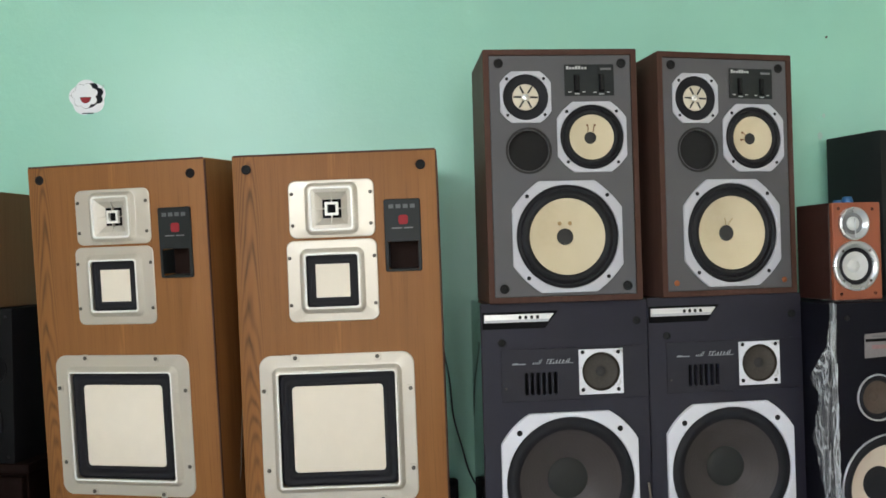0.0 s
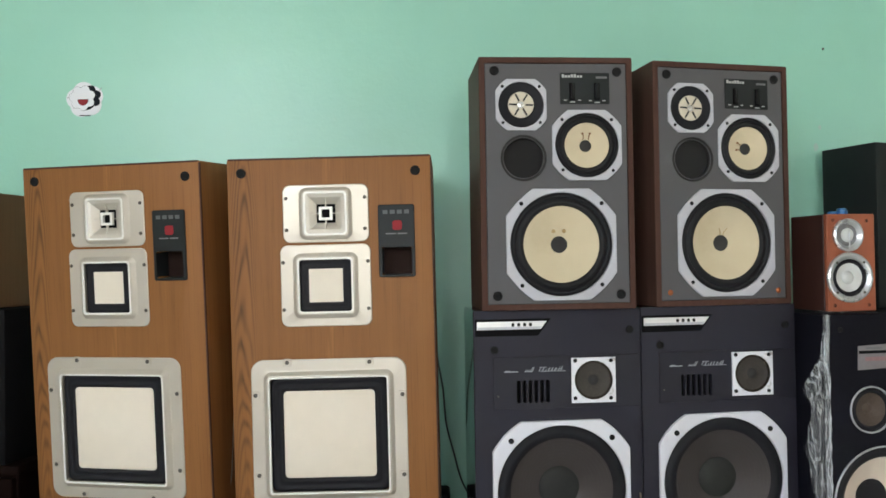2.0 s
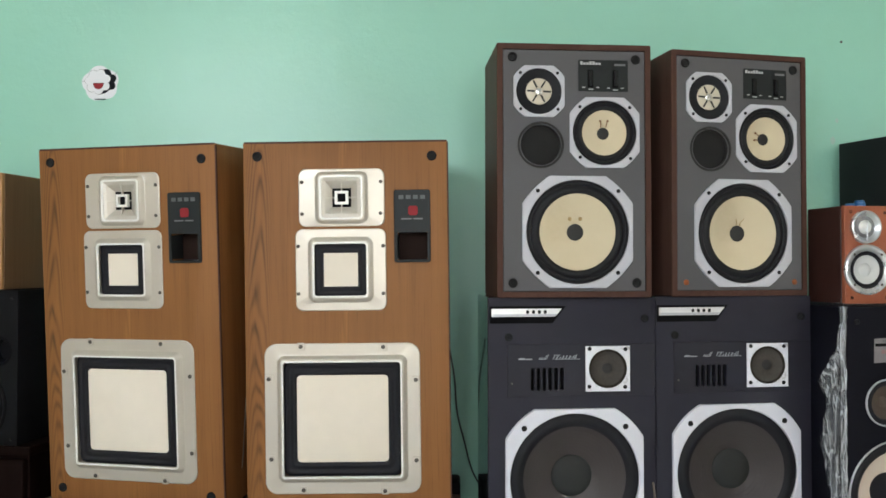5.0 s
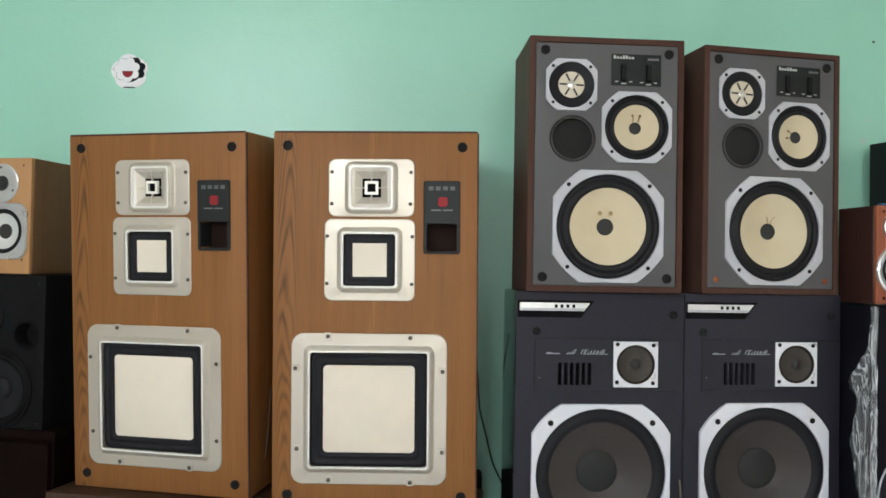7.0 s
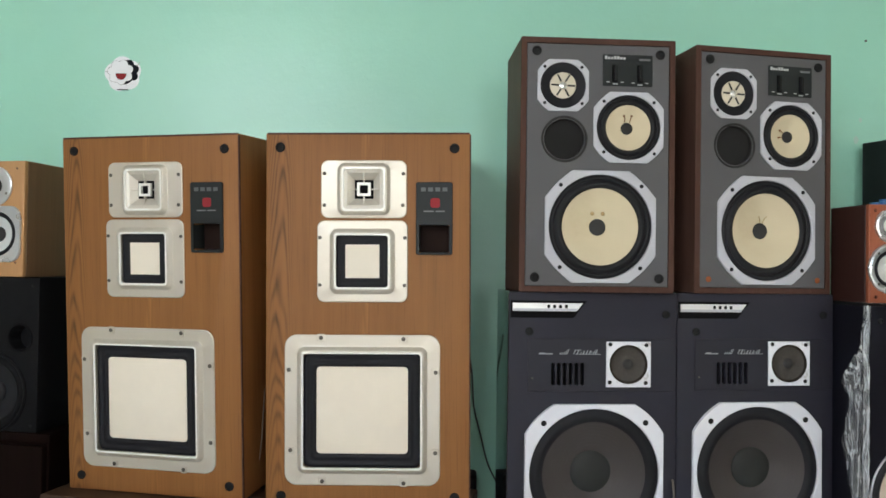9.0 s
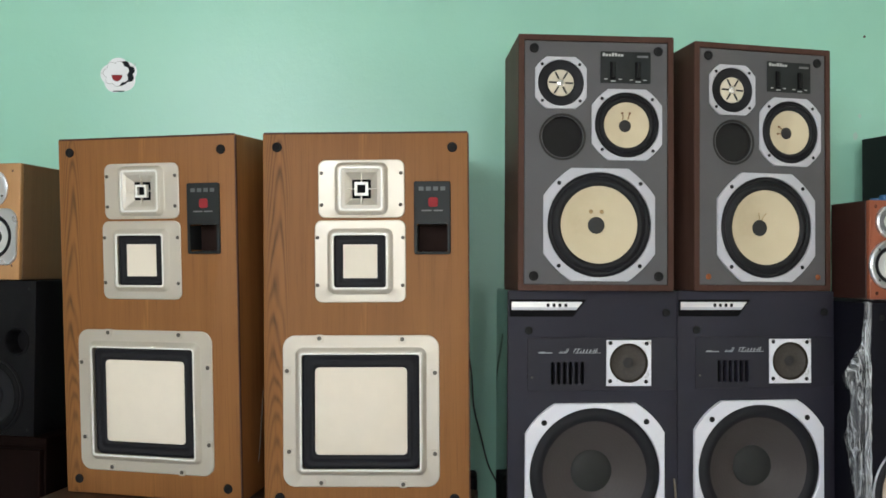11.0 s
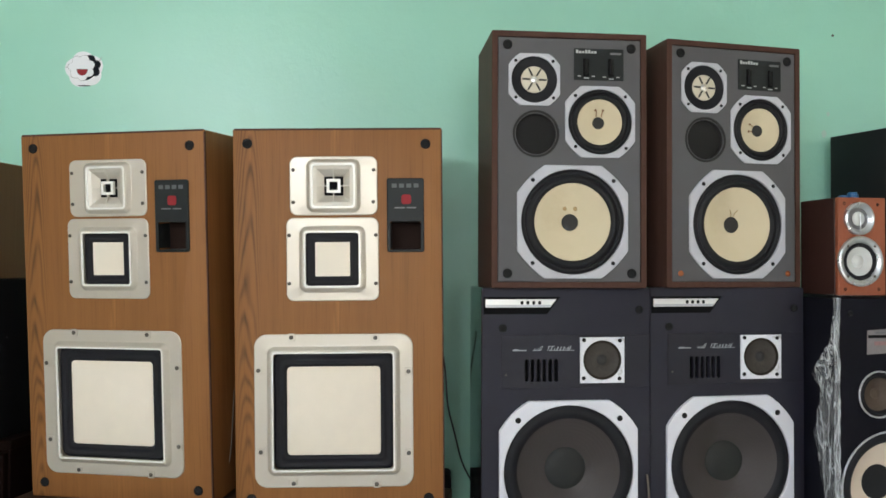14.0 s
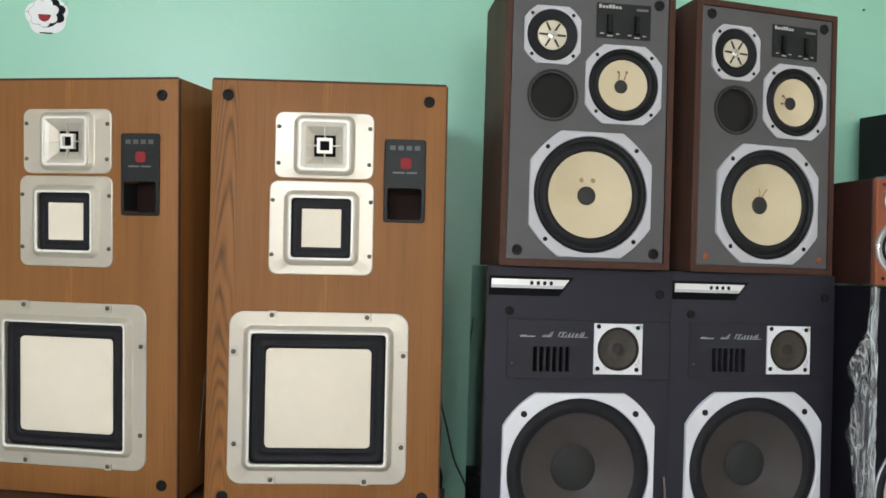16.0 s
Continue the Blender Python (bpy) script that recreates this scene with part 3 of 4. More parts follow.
# ---------------------------------------------------------------- oak tower speakers with square drivers
def oak_speaker(m, label):
    t = thing("oak_speaker", label, "loudspeaker", m, "pair of oak tower speakers")
    L, R, B, TP, D = -0.2125, 0.2315, -0.427, 0.3935, 0.27
    case = carve(block(L, R, 0.0, D, B, TP, 0.004, 3), [], [(0.0008, 0.2715, 0.094, 0.094), (-0.0022, 0.1158, 0.124, 0.124), (-0.002, -0.2062, 0.2570, 0.2500), (0.153, 0.165, 0.065, 0.060)])
    part("cabinet", case, M_OAK, t)
    part("top_edge", block(L + 0.003, R - 0.003, 0.0000, 0.0060, TP - 0.0042, TP + 0.0008, 0.0008, 1), M_BROWN, t, "thin dark brown strip along the top edge")
    part("side_edge", block(R - 0.0032, R + 0.0006, 0.0002, 0.0060, B + 0.004, TP - 0.0045, 0.0008, 1), M_BROWN, t, "thin dark brown strip along the side edge")
    for x, z in ((-0.1815, 0.3625), (0.1965, 0.360), (-0.1785, -0.393), (0.198, -0.3945)):
        socket(t, x, z)
    # horn tweeter
    cx, cz = 0.0008, 0.2715
    f = square_frame("tweeter_frame", 0.186, 0.125, 0.016, cx, cz, (0.0870, 0.0880), 0.0115, t)
    bead_ring(0.0950, 0.0960, 0.0056, cx, cz, -0.0110, f)
    horn = rings_mesh([ring(rrect(0.0885, 0.0895, 0.003, 2), -0.0106, cx, cz), ring(rrect(0.0840, 0.0845, 0.001, 2), -0.0100, cx, cz), ring(rrect(0.0700, 0.0705, 0.001, 2), -0.0080, cx, cz), ring(rrect(0.041, 0.041, 0.001, 2), 0.0030, cx, cz), ring(rrect(0.040, 0.040, 0.001, 2), 0.006, cx, cz)], False, False)
    part("horn", horn, M_HORN, f, "", 5)
    part("throat", prism(rrect(0.0405, 0.0405, 0.001), 0.0040, 0.009), M_BLACK, f).location = (cx, 0, cz)
    sq = rings_mesh([ring(rrect(0.0290, 0.0290, 0.001), 0.004, cx, cz), ring(rrect(0.0290, 0.0290, 0.001), -0.004, cx, cz), ring(rrect(0.0180, 0.0180, 0.001), -0.004, cx, cz), ring(rrect(0.0180, 0.0180, 0.001), 0.004, cx, cz)])
    part("phase_ring", sq, M_BEAD, f, "pale square ring")
    for a in range(4):
        fin = rings_mesh([[(0.0137, -0.0038, zz), (0.0205, -0.0036, zz), (0.0398, -0.0104, zz), (0.0398, -0.0075, zz), (0.0205, 0.0035, zz), (0.0137, 0.0035, zz)] for zz in (-0.0010, 0.0010)], True, True)
        o = part("fin", fin, M_HORN, f)
        o.matrix_local = pose(cx, 0.0, cz, 0, 90 * a, 0)
    screw(f, [(-0.0845, 0.3055), (0.086, 0.305), (-0.0845, 0.237), (0.085, 0.237)], -0.0036)
    # square midrange
    cx, cz = -0.0022, 0.1158
    f = square_frame("midrange_frame", 0.196, 0.177, 0.016, cx, cz, (0.1130, 0.1135), 0.0110, t)
    bead_ring(0.1215, 0.1218, 0.0052, cx, cz, -0.0105, f)
    square_surround(0.1130, 0.1135, 0.0725, 0.072, -0.001, cx, cz, f, 0.006, 0.001, 0.002)
    part("diaphragm", rings_mesh([ring(rrect(0.0735, 0.0725, 0.001), 0.001, cx, cz), ring(rrect(0.0735, 0.0725, 0.001), -0.002, cx, cz)], False, True), M_CREAM, f, "cream flat square diaphragm")
    screw(f, [(-0.0938, 0.167), (0.0897, 0.1665), (-0.094, 0.0648), (0.089, 0.064)], -0.0036)
    # square woofer
    cx, cz = -0.002, -0.2062
    f = square_frame("woofer_frame", 0.337, 0.326, 0.027, cx, cz, (0.2530, 0.2460), 0.0125, t, 0.028)
    bead_ring(0.2610, 0.2540, 0.0046, cx, cz, -0.0120, f)
    square_surround(0.2550, 0.2480, 0.197, 0.188, 0.0, cx, cz, f, 0.016, 0.009)
    part("diaphragm", rings_mesh([ring(rrect(0.198, 0.188, 0.009), 0.003, cx, cz), ring(rrect(0.198, 0.188, 0.009), -0.0012, cx, cz), ring(rrect(0.196, 0.186, 0.009), -0.0018, cx, cz)], False, True), M_CREAM, f, "cream flat square diaphragm")
    holes = [(-0.0908, -0.0495), (0.0873, -0.0515), (0.157, -0.1235), (0.1565, -0.297), (0.088, -0.3625), (-0.088, -0.3595), (-0.161, -0.119), (-0.157, -0.2925)]
    screw(f, holes, -0.0050, 0.0046)
    pad = None
    for x, z in holes:
        if pad is None:
            pad = part("screw_pad", rings_mesh([ring(rrect(0.0165, 0.0165, 0.003), 0), ring(rrect(0.0150, 0.0150, 0.0028), -0.0012)], False, True), M_CHAMP, f)
            pad.location = (x, -0.0035, z)
        else:
            same("screw_pad", pad, f, x, -0.0035, z)
    # badge panel with a port below
    bx, bz, w, h = 0.153, 0.2085, 0.079, 0.157
    ports = rings_mesh([ring(rrect(w, h, 0.005), 0.0, bx, bz), ring(rrect(w, h, 0.005), -0.003, bx, bz), ring(rrect(w - 0.003, h - 0.003, 0.004), -0.0042, bx, bz),
                        ring([(u, v - 0.0435) for u, v in rrect(0.065, 0.060, 0.002)], -0.0042, bx, bz), ring([(u, v - 0.0435) for u, v in rrect(0.064, 0.059, 0.002)], 0.045, bx, bz)], False, False)
    p = part("badge_panel", ports, M_SLATE, t, "smoked grey badge panel with a square port")
    part("port_opening", prism(rrect(0.064, 0.059, 0.002), 0.049, 0.044), M_PORTWOOD, p).location = (bx, 0, bz - 0.0435)
    y = -0.0042
    bars(p, "logo_bar", [(bx - 0.0235 + 0.0155 * i, bz + 0.0625, 0.0105, 0.0085) for i in range(4)], y, M_LOGO)
    part("emblem", prism(rrect(0.0205, 0.0205, 0.005), y, y - 0.0010), M_RED, p, "red square emblem").location = (bx + 0.002, 0, bz + 0.0335)
    bars(p, "print_bar", [(bx - 0.012, bz + 0.0155, 0.022, 0.003), (bx + 0.013, bz + 0.0155, 0.02, 0.003)], y, M_PRINT_DIM)
    return t


# ---------------------------------------------------------------- grey-fronted bookshelf speakers
def grey_speaker(m, label, lower, turn):
    """lower: material of the two bottom fixings; turn: angle of the midrange wires."""
    t = thing("grey_speaker", label, "loudspeaker", m, "pair of grey-fronted speakers")
    L, R, B, TP, D, E = -0.169, 0.168, -0.2745, 0.272, 0.20, 0.0125
    w, h, cx, cz = R - L, TP - B, (L + R) / 2, (TP + B) / 2
    shell = rings_mesh([ring(rrect(w, h, 0.002, 2), D, cx, cz), ring(rrect(w, h, 0.002, 2), 0.001, cx, cz), ring(rrect(w - 0.002, h - 0.002, 0.002, 2), 0.0, cx, cz),
                        ring(rrect(w - 2 * E, h - 2 * E, 0.001, 2), 0.0, cx, cz), ring(rrect(w - 2 * E, h - 2 * E, 0.001, 2), 0.008, cx, cz)], True, False)
    part("cabinet", shell, M_BROWN, t, "walnut-honey veneered case with side shade in its colour", 25)
    bw, bh = w - 2 * E, h - 2 * E
    openings = [(-0.0778, 0.1685, 0.0495), (-0.0735, 0.0535, 0.0440), (0.0655, 0.0808, 0.0700), (0.0058, -0.1338, 0.1120)]
    part("gap", carve(block(cx - bw / 2, cx + bw / 2, 0.0055, 0.008, cz - bh / 2, cz + bh / 2), openings), M_GROOVE, t)
    Y = 0.0015
    part("baffle", carve(block(cx - bw / 2 + 0.0014, cx + bw / 2 - 0.0014, Y, 0.0055, cz - bh / 2 + 0.0014, cz + bh / 2 - 0.0014, 0.0006, 1), openings), M_GREY, t, "charcoal grey front board")
    socket(t, -0.135, 0.2425, 0.0098, Y)
    socket(t, 0.1345, 0.2405, 0.0098, Y)
    for x, z in ((-0.1345, -0.2435), (0.1355, -0.2435)):
        if lower:
            screw(t, [(x, z)], Y, 0.0065, M_COPPER)
        else:
            socket(t, x, z, 0.0098, Y)
    # tweeter
    cx, cz = -0.0778, 0.1685
    f = part("tweeter_frame", octo_frame(0.0555, 0.031, 0.0495, cx, cz, Y, 0.004), M_ALU, t, "silver eight-sided tweeter plate")
    part("surround", lathe([(0.0497, Y), (0.0480, Y - 0.0015), (0.040, Y + 0.001), (0.031, Y + 0.003), (0.0285, Y + 0.0005)], cx, cz), M_RUBBER, f)
    part("phase_plate", lathe([(0.0290, Y + 0.003), (0.0280, Y - 0.001), (0.0262, Y - 0.0018), (0.009, Y - 0.0008), (0.0078, Y + 0.001)], cx, cz), M_PHASE, f, "pale slotted plate")
    for k in range(6):
        o = part("slot", block(0.0095, 0.0262, -0.0012, 0.001, -0.0019, 0.0019), M_CAP, f)
        o.matrix_local = pose(cx, Y - 0.0012, cz, 0, 60 * k + 2, 0)
    part("dome", lathe([(0.0080, Y + 0.001)] + [(0.0080 * math.cos(radians(18 * k)), Y + 0.001 - 0.0026 * math.sin(radians(18 * k))) for k in range(1, 5)] + [(0, Y - 0.0016)], cx, cz, 24), M_CHROME, f, "shiny metal dome")
    screw(f, [(-0.1185, 0.2075), (-0.038, 0.2075), (-0.118, 0.1295), (-0.037, 0.1295)], Y - 0.004, 0.0034, M_SOCKET)
    # port
    cx, cz = -0.0735, 0.0535
    p = part("port_ring", lathe([(0.0505, Y), (0.0500, Y - 0.0016), (0.0470, Y - 0.002), (0.0445, Y + 0.001), (0.043, Y + 0.012)], cx, cz), M_PORTRIM, t)
    part("port_mesh", lathe([(0.0435, Y + 0.012), (0.030, Y + 0.0105), (0, Y + 0.010)], cx, cz), M_PORTMESH, p, "dark cloth-like port mesh")
    # midrange
    cx, cz = 0.0655, 0.0808
    f = round_driver(t, "midrange_frame", octo_frame(0.0765, 0.041, 0.0700, cx, cz, Y, 0.004), M_ALU, cx, cz, 0.0690, 0.0490, 0.0135, Y - 0.001, (M_RUBBER_SOFT, M_CONE, M_CAP), 0.012, "silver eight-sided midrange plate", rolls=2)
    screw(f, [(0.0107, 0.136), (0.120, 0.1355), (0.011, 0.0268), (0.1215, 0.0250)], Y - 0.004, 0.0036, M_SOCKET)
    for k in (-1, 1):
        wire = tube([(0.0058 * k, Y + 0.010, 0.0135), (0.0062 * k, Y + 0.0055, 0.020), (0.0078 * k, Y + 0.003, 0.0265)], 0.0010, 6)
        o = part("lead_wire", wire, M_WIRE, f)
        o.matrix_local = pose(cx, 0, cz, 0, turn, 0)
        tip = part("glue_spot", lathe([(0.0026, Y + 0.0065), (0.0018, Y + 0.0045), (0, Y + 0.004)], 0.0082 * k, 0.0262, 10), M_WIRE, f)
        tip.matrix_local = pose(cx, -0.002, cz, 0, turn, 0)
    # woofer
    cx, cz = 0.0058, -0.1338
    f = round_driver(t, "woofer_frame", octo_frame(0.1205, 0.0615, 0.1120, cx, cz, Y, 0.005), M_ALU, cx, cz, 0.1105, 0.0830, 0.0188, Y - 0.002, (M_RUBBER_SOFT, M_CONE, M_CAP), 0.024, "silver eight-sided woofer plate", rolls=2)
    screw(f, [(-0.0815, -0.0457), (0.0940, -0.0459), (-0.082, -0.2215), (0.0925, -0.2218)], Y - 0.005, 0.0044, M_SOCKET)
    for k in (-1, 1):
        if lower:
            wire = tube([(0.0035 * k, Y + 0.0200, 0.0175), (0.0050 * k, Y + 0.0170, 0.0250), (0.0100 * k, Y + 0.0125, 0.0330)], 0.0009, 6)
            part("lead_wire", wire, M_GLUE, f).location = (cx, 0, cz)
            continue
        part("glue_spot", lathe([(0.0045, Y + 0.0145), (0.003, Y + 0.0125), (0, Y + 0.012)], cx + 0.0115 * k - 0.002, cz + 0.029, 12), M_GLUE, f)
    # slider panel
    px, pz, pw, ph = 0.0625, 0.2040, 0.109, 0.068
    p = part("control_panel", rings_mesh([ring(rrect(pw, ph, 0.002), Y, px, pz), ring(rrect(pw, ph, 0.002), Y - 0.0016, px, pz), ring(rrect(pw - 0.002, ph - 0.002, 0.002), Y - 0.002, px, pz)], False, True), M_SLATE, t, "dark control panel with two sliders")
    for x in (-0.028, 0.027):
        s = part("slider_slot", block(px + x - 0.006, px + x + 0.006, Y - 0.0024, Y - 0.0018, pz - 0.026, pz + 0.012), M_BLACK, p)
        part("slider_knob", block(px + x - 0.0035, px + x + 0.0035, Y - 0.009, Y - 0.002, pz - 0.022, pz + 0.010, 0.001, 1), M_SOCKET, s)
    bars(p, "logo_bar", [(px - 0.0475 + 0.0066 * k, pz + 0.0260 + (0.0012 if k in (0, 3, 4) else 0.0), 0.0050, 0.0072 if k in (0, 3, 4) else 0.0046) for k in range(7)], Y - 0.002, M_WHITE)
    bars(p, "print_bar", [(px + 0.037, pz + 0.0240, 0.024, 0.0045)], Y - 0.002, M_PRINT_DIM)
    bars(p, "print_bar", [(px - 0.043, pz - 0.0255, 0.007, 0.0022), (px - 0.027, pz - 0.0295, 0.011, 0.0025), (px - 0.012, pz - 0.0255, 0.007, 0.0022),
                          (px + 0.012, pz - 0.0265, 0.007, 0.0022), (px + 0.027, pz - 0.0305, 0.011, 0.0025), (px + 0.042, pz - 0.0265, 0.007, 0.0022)], Y - 0.002, M_PRINT)
    return t


# ---------------------------------------------------------------- black floor speakers
def black_speaker(m, label):
    t = thing("black_speaker", label, "loudspeaker", m, "pair of black floor speakers")
    L, R, B, TP, D = -0.183, 0.1860, -0.524, 0.240, 0.17
    cuts = ([(0.0780, 0.0850, 0.0425), (0.0048, -0.152, 0.1415)], [(-0.0868 + 0.0128 * k, 0.0635, 0.0085, 0.049) for k in range(6)])
    part("cabinet", carve(block(L, R, 0.008, D, B, TP, 0.003, 1), *cuts), M_CHAR_SIDE, t, "black vinyl-wrapped case")
    part("front_board", carve(block(L, R, 0.0, 0.009, B, TP, 0.0025, 2), *cuts), M_CHAR, t, "matt blue-black front board")
    # slanted badge strip at the top corner
    base = [(L + 0.003, 0.184), (-0.043, 0.184), (-0.0140, 0.2205), (L + 0.003, 0.2205)]
    b = part("badge_recess", prism(base, 0.0, -0.0012), M_BLACK, t)
    part("badge_strip", prism([(L + 0.007, 0.1985), (-0.037, 0.1985), (-0.0235, 0.2155), (L + 0.007, 0.2155)], -0.0012, -0.004), M_CHROME_STRIP, b, "brushed silver badge strip with a slanted end")
    for k in range(4):
        part("print_bar", prism(rrect(0.0066, 0.0078, 0.0022, 4), -0.004, -0.0046), M_SOCKET, b).location = (-0.098 + 0.0128 * k, 0, 0.2085)
    part("lower_band", prism([(L + 0.008, 0.1990), (-0.0375, 0.1990), (-0.0335, 0.2040), (L + 0.008, 0.2040)], -0.0040, -0.0043), M_ALU, b, "duller lower band of the strip")
    socket(t, -0.1385, 0.1545, 0.0085)
    socket(t, 0.1618, 0.193, 0.0085)
    # label panel with slots
    p = part("label_panel", carve(block(-0.142, 0.1835, -0.0018, 0.0002, 0.026, 0.139, 0.0006, 1), [(0.0780, 0.0850, 0.0425)], [(-0.0868 + 0.0128 * k, 0.0635, 0.0085, 0.049) for k in range(6)]), M_CHAR2, t)
    for k in range(6):
        part("slot", block(-0.0868 + 0.0128 * k - 0.0042, -0.0868 + 0.0128 * k + 0.0042, 0.018, 0.020, 0.039, 0.088), M_BLACK, p)
    bars(p, "print_bar", [(-0.1030, 0.1068, 0.0300, 0.0022), (-0.1100, 0.1082, 0.0110, 0.0026), (-0.0655, 0.1066, 0.0170, 0.0013), (-0.0110, 0.1064, 0.0560, 0.0012)], -0.0018, M_SCRIPT)
    bars(p, "print_bar", [(-0.0710 + x, 0.1066 + h / 2, 0.0014, h, h * 0.25) for x, h in ((0.0, 0.0038), (0.0040, 0.0040), (0.0085, 0.0044), (0.0130, 0.0088), (0.0165, 0.0100))], -0.0018, M_SCRIPT)
    bars(p, "print_bar", [(-0.0400 + x, 0.1066 + h / 2, w, h, h * 0.25) for x, w, h in ((0.0, 0.0016, 0.0090), (0.0075, 0.0022, 0.0095), (0.0135, 0.0016, 0.0050), (0.0200, 0.0026, 0.0074), (0.0270, 0.0024, 0.0078), (0.0340, 0.0026, 0.0074), (0.0430, 0.0014, 0.0092), (0.0475, 0.0018, 0.0100))], -0.0018, M_SCRIPT)
    bars(p, "print_bar", [(-0.0365, 0.1150, 0.0075, 0.0013), (-0.0285, 0.1152, 0.0060, 0.0012), (0.0015, 0.1105, 0.0170, 0.0011)], -0.0018, M_SCRIPT)
    screw(p, [(-0.132, 0.055)], -0.0018, 0.0022)
    # square tweeter
    cx, cz = 0.0780, 0.0850
    ang = even(64)
    def square(half):
        return [(half * math.cos(a) / max(abs(math.cos(a)), abs(math.sin(a))), half * math.sin(a) / max(abs(math.cos(a)), abs(math.sin(a)))) for a in ang]
    plate = [ring(square(0.0490), 0.0, cx, cz), ring(square(0.0490), -0.0045, cx, cz), ring(square(0.0482), -0.0055, cx, cz), ring(circle(0.0425, ang), -0.0055, cx, cz), ring(circle(0.0418, ang), -0.003, cx, cz)]
    f = part("tweeter_plate", rings_mesh(plate), M_WHITE_PL, t, "white square tweeter plate")
    part("tweeter_cone", lathe([(0.0440, -0.0028), (0.0415, -0.0045), (0.036, -0.0022), (0.020, 0.002), (0.014, 0.001), (0.008, -0.001), (0, -0.0016)], cx, cz), M_MESH, f)
    part("gasket", lathe([(0.0422, -0.0040), (0.0414, -0.0056), (0.0380, -0.0052), (0.0368, -0.0020)], cx, cz), M_GASKET, f, "dark crumbling gasket")
    part("tweeter_cap", lathe([(0.0125, 0.0012), (0.0100, -0.0012), (0.006, -0.0028), (0, -0.0034)], cx, cz, 24), M_CAP, f)
    screw(f, [(0.0372, 0.1282), (0.1165, 0.1268), (0.0365, 0.0468), (0.1155, 0.0455)], -0.0055, 0.0044, M_SOCKET)
    # large woofer
    cx, cz = 0.0048, -0.152
    f = round_driver(t, "woofer_frame", octo_frame(0.1515, 0.0885, 0.1415, cx, cz, 0.0, 0.007, 0.035), M_PLATE_LT, cx, cz, 0.1405, 0.1130, 0.0460, -0.003, (M_RUBBER, M_CONE_DK, M_DOME), 0.030, "pale cast woofer frame", 0.010)
    r0, r1 = 0.1080, 0.060
    for k in range(7):
        tt = k / 6
        r = r0 + (r1 - r0) * tt
        frac = ((r - 0.113) / (0.046 * 0.96 - 0.113))
        y = -0.001 + 0.030 * max(frac, 0) ** 0.85
        part("cone_rib", lathe([(r + 0.0012, y + 0.0006), (r + 0.0003, y - 0.0002), (r - 0.0003, y - 0.0002), (r - 0.0012, y + 0.0008)], cx, cz, 56), M_CONE_DK, f)
    screw(f, [(-0.1064, -0.0405), (0.1157, -0.0398), (-0.1064, -0.2635), (0.1157, -0.2635)], -0.007, 0.0062, M_SOCKET)
    return t


strip = Shader("brushed_badge_metal", 0.32, 0.6)
strip_n = strip.noise(strip.scaled(6, 6, 900), 1.0, 2.0)
strip.colour(strip.ramp(strip_n, (0.3, (0.72, 0.72, 0.72)), (0.7, (0.86, 0.86, 0.86))))
M_CHROME_STRIP = strip.m

# places: x, y, z, then turn, tilt and lean in degrees
OAK_A = (-0.7623, 1.7385, 0.7078, -10.44, 3.40, -0.26)
OAK_B = (-0.2583, 1.6651, 0.7079, 0.45, 1.29, -0.64)
GREY_A = (0.2428, 1.6588, 1.0385, 5.15, -0.00, 0.00)
GREY_B = (0.6262, 1.7375, 1.0385, 12.98, -0.00, 0.10)
BLACK_A = (0.2378, 1.6758, 0.5240, 6.01, -0.00, 0.00)
BLACK_B = (0.6085, 1.7397, 0.5240, 8.58, 0.00, -0.00)
TOWER = (0.8143, 1.6800, 0.7430, 10)
CHERRY = (0.8391, 1.7040, 0.7480, 10)
SILVER = (1.0411, 1.8674, 1.1465, 23.8)
BLUE = (0.8982, 1.755, 0.9645)
HONEY = (-1.1040, 1.8200, 1.0553, -10)
BENCH = (-1.006, 1.750, 0.0, -10.6)
BENCH_TOP = 0.2799
BOX = (-0.0030, 1.98, 0.2869)
STICKER = (-0.9740, 1.3280)
NAIL = (1.0080, 1.4241)
CHIPS = ((0.983, 1.163, 0.0070), (0.995, 1.215, 0.0040))
CABLE = ((-0.033, 2.038, 0.638), (-0.030, 2.038, 0.608), (-0.018, 2.038, 0.534), (-0.011, 2.038, 0.445), (0.007, 2.038, 0.372), (0.026, 2.038, 0.299), (0.051, 2.038, 0.248), (0.065, 2.038, 0.208), (0.077, 2.038, 0.160))
CABLE2 = ((-0.505, 1.800, 0.523), (-0.509, 1.800, 0.431), (-0.512, 1.800, 0.378), (-0.518, 1.800, 0.341), (-0.526, 1.800, 0.311), (-0.533, 1.800, 0.285), (-0.537, 1.800, 0.258))
CABLE3 = ((0.413, 1.685, 0.363), (0.416, 1.685, 0.336), (0.418, 1.685, 0.297), (0.420, 1.685, 0.262))
oak_speaker(placed(*OAK_A), "tall oak-veneered speaker with square cream drivers beside its twin")
oak_speaker(placed(*OAK_B), "tall oak-veneered speaker with square cream drivers, wall showing beside it")
grey_speaker(placed(*GREY_A), "grey-fronted walnut speaker with cream cones, four black sockets", False, 0)
grey_speaker(placed(*GREY_B), "grey-fronted walnut speaker with cream cones and copper lower screws", True, -80)
black_speaker(placed(*BLACK_A), "black floor speaker with large dark woofer, under a grey speaker")
black_speaker(placed(*BLACK_B), "black floor speaker with large dark woofer, beside plastic-wrapped tower")


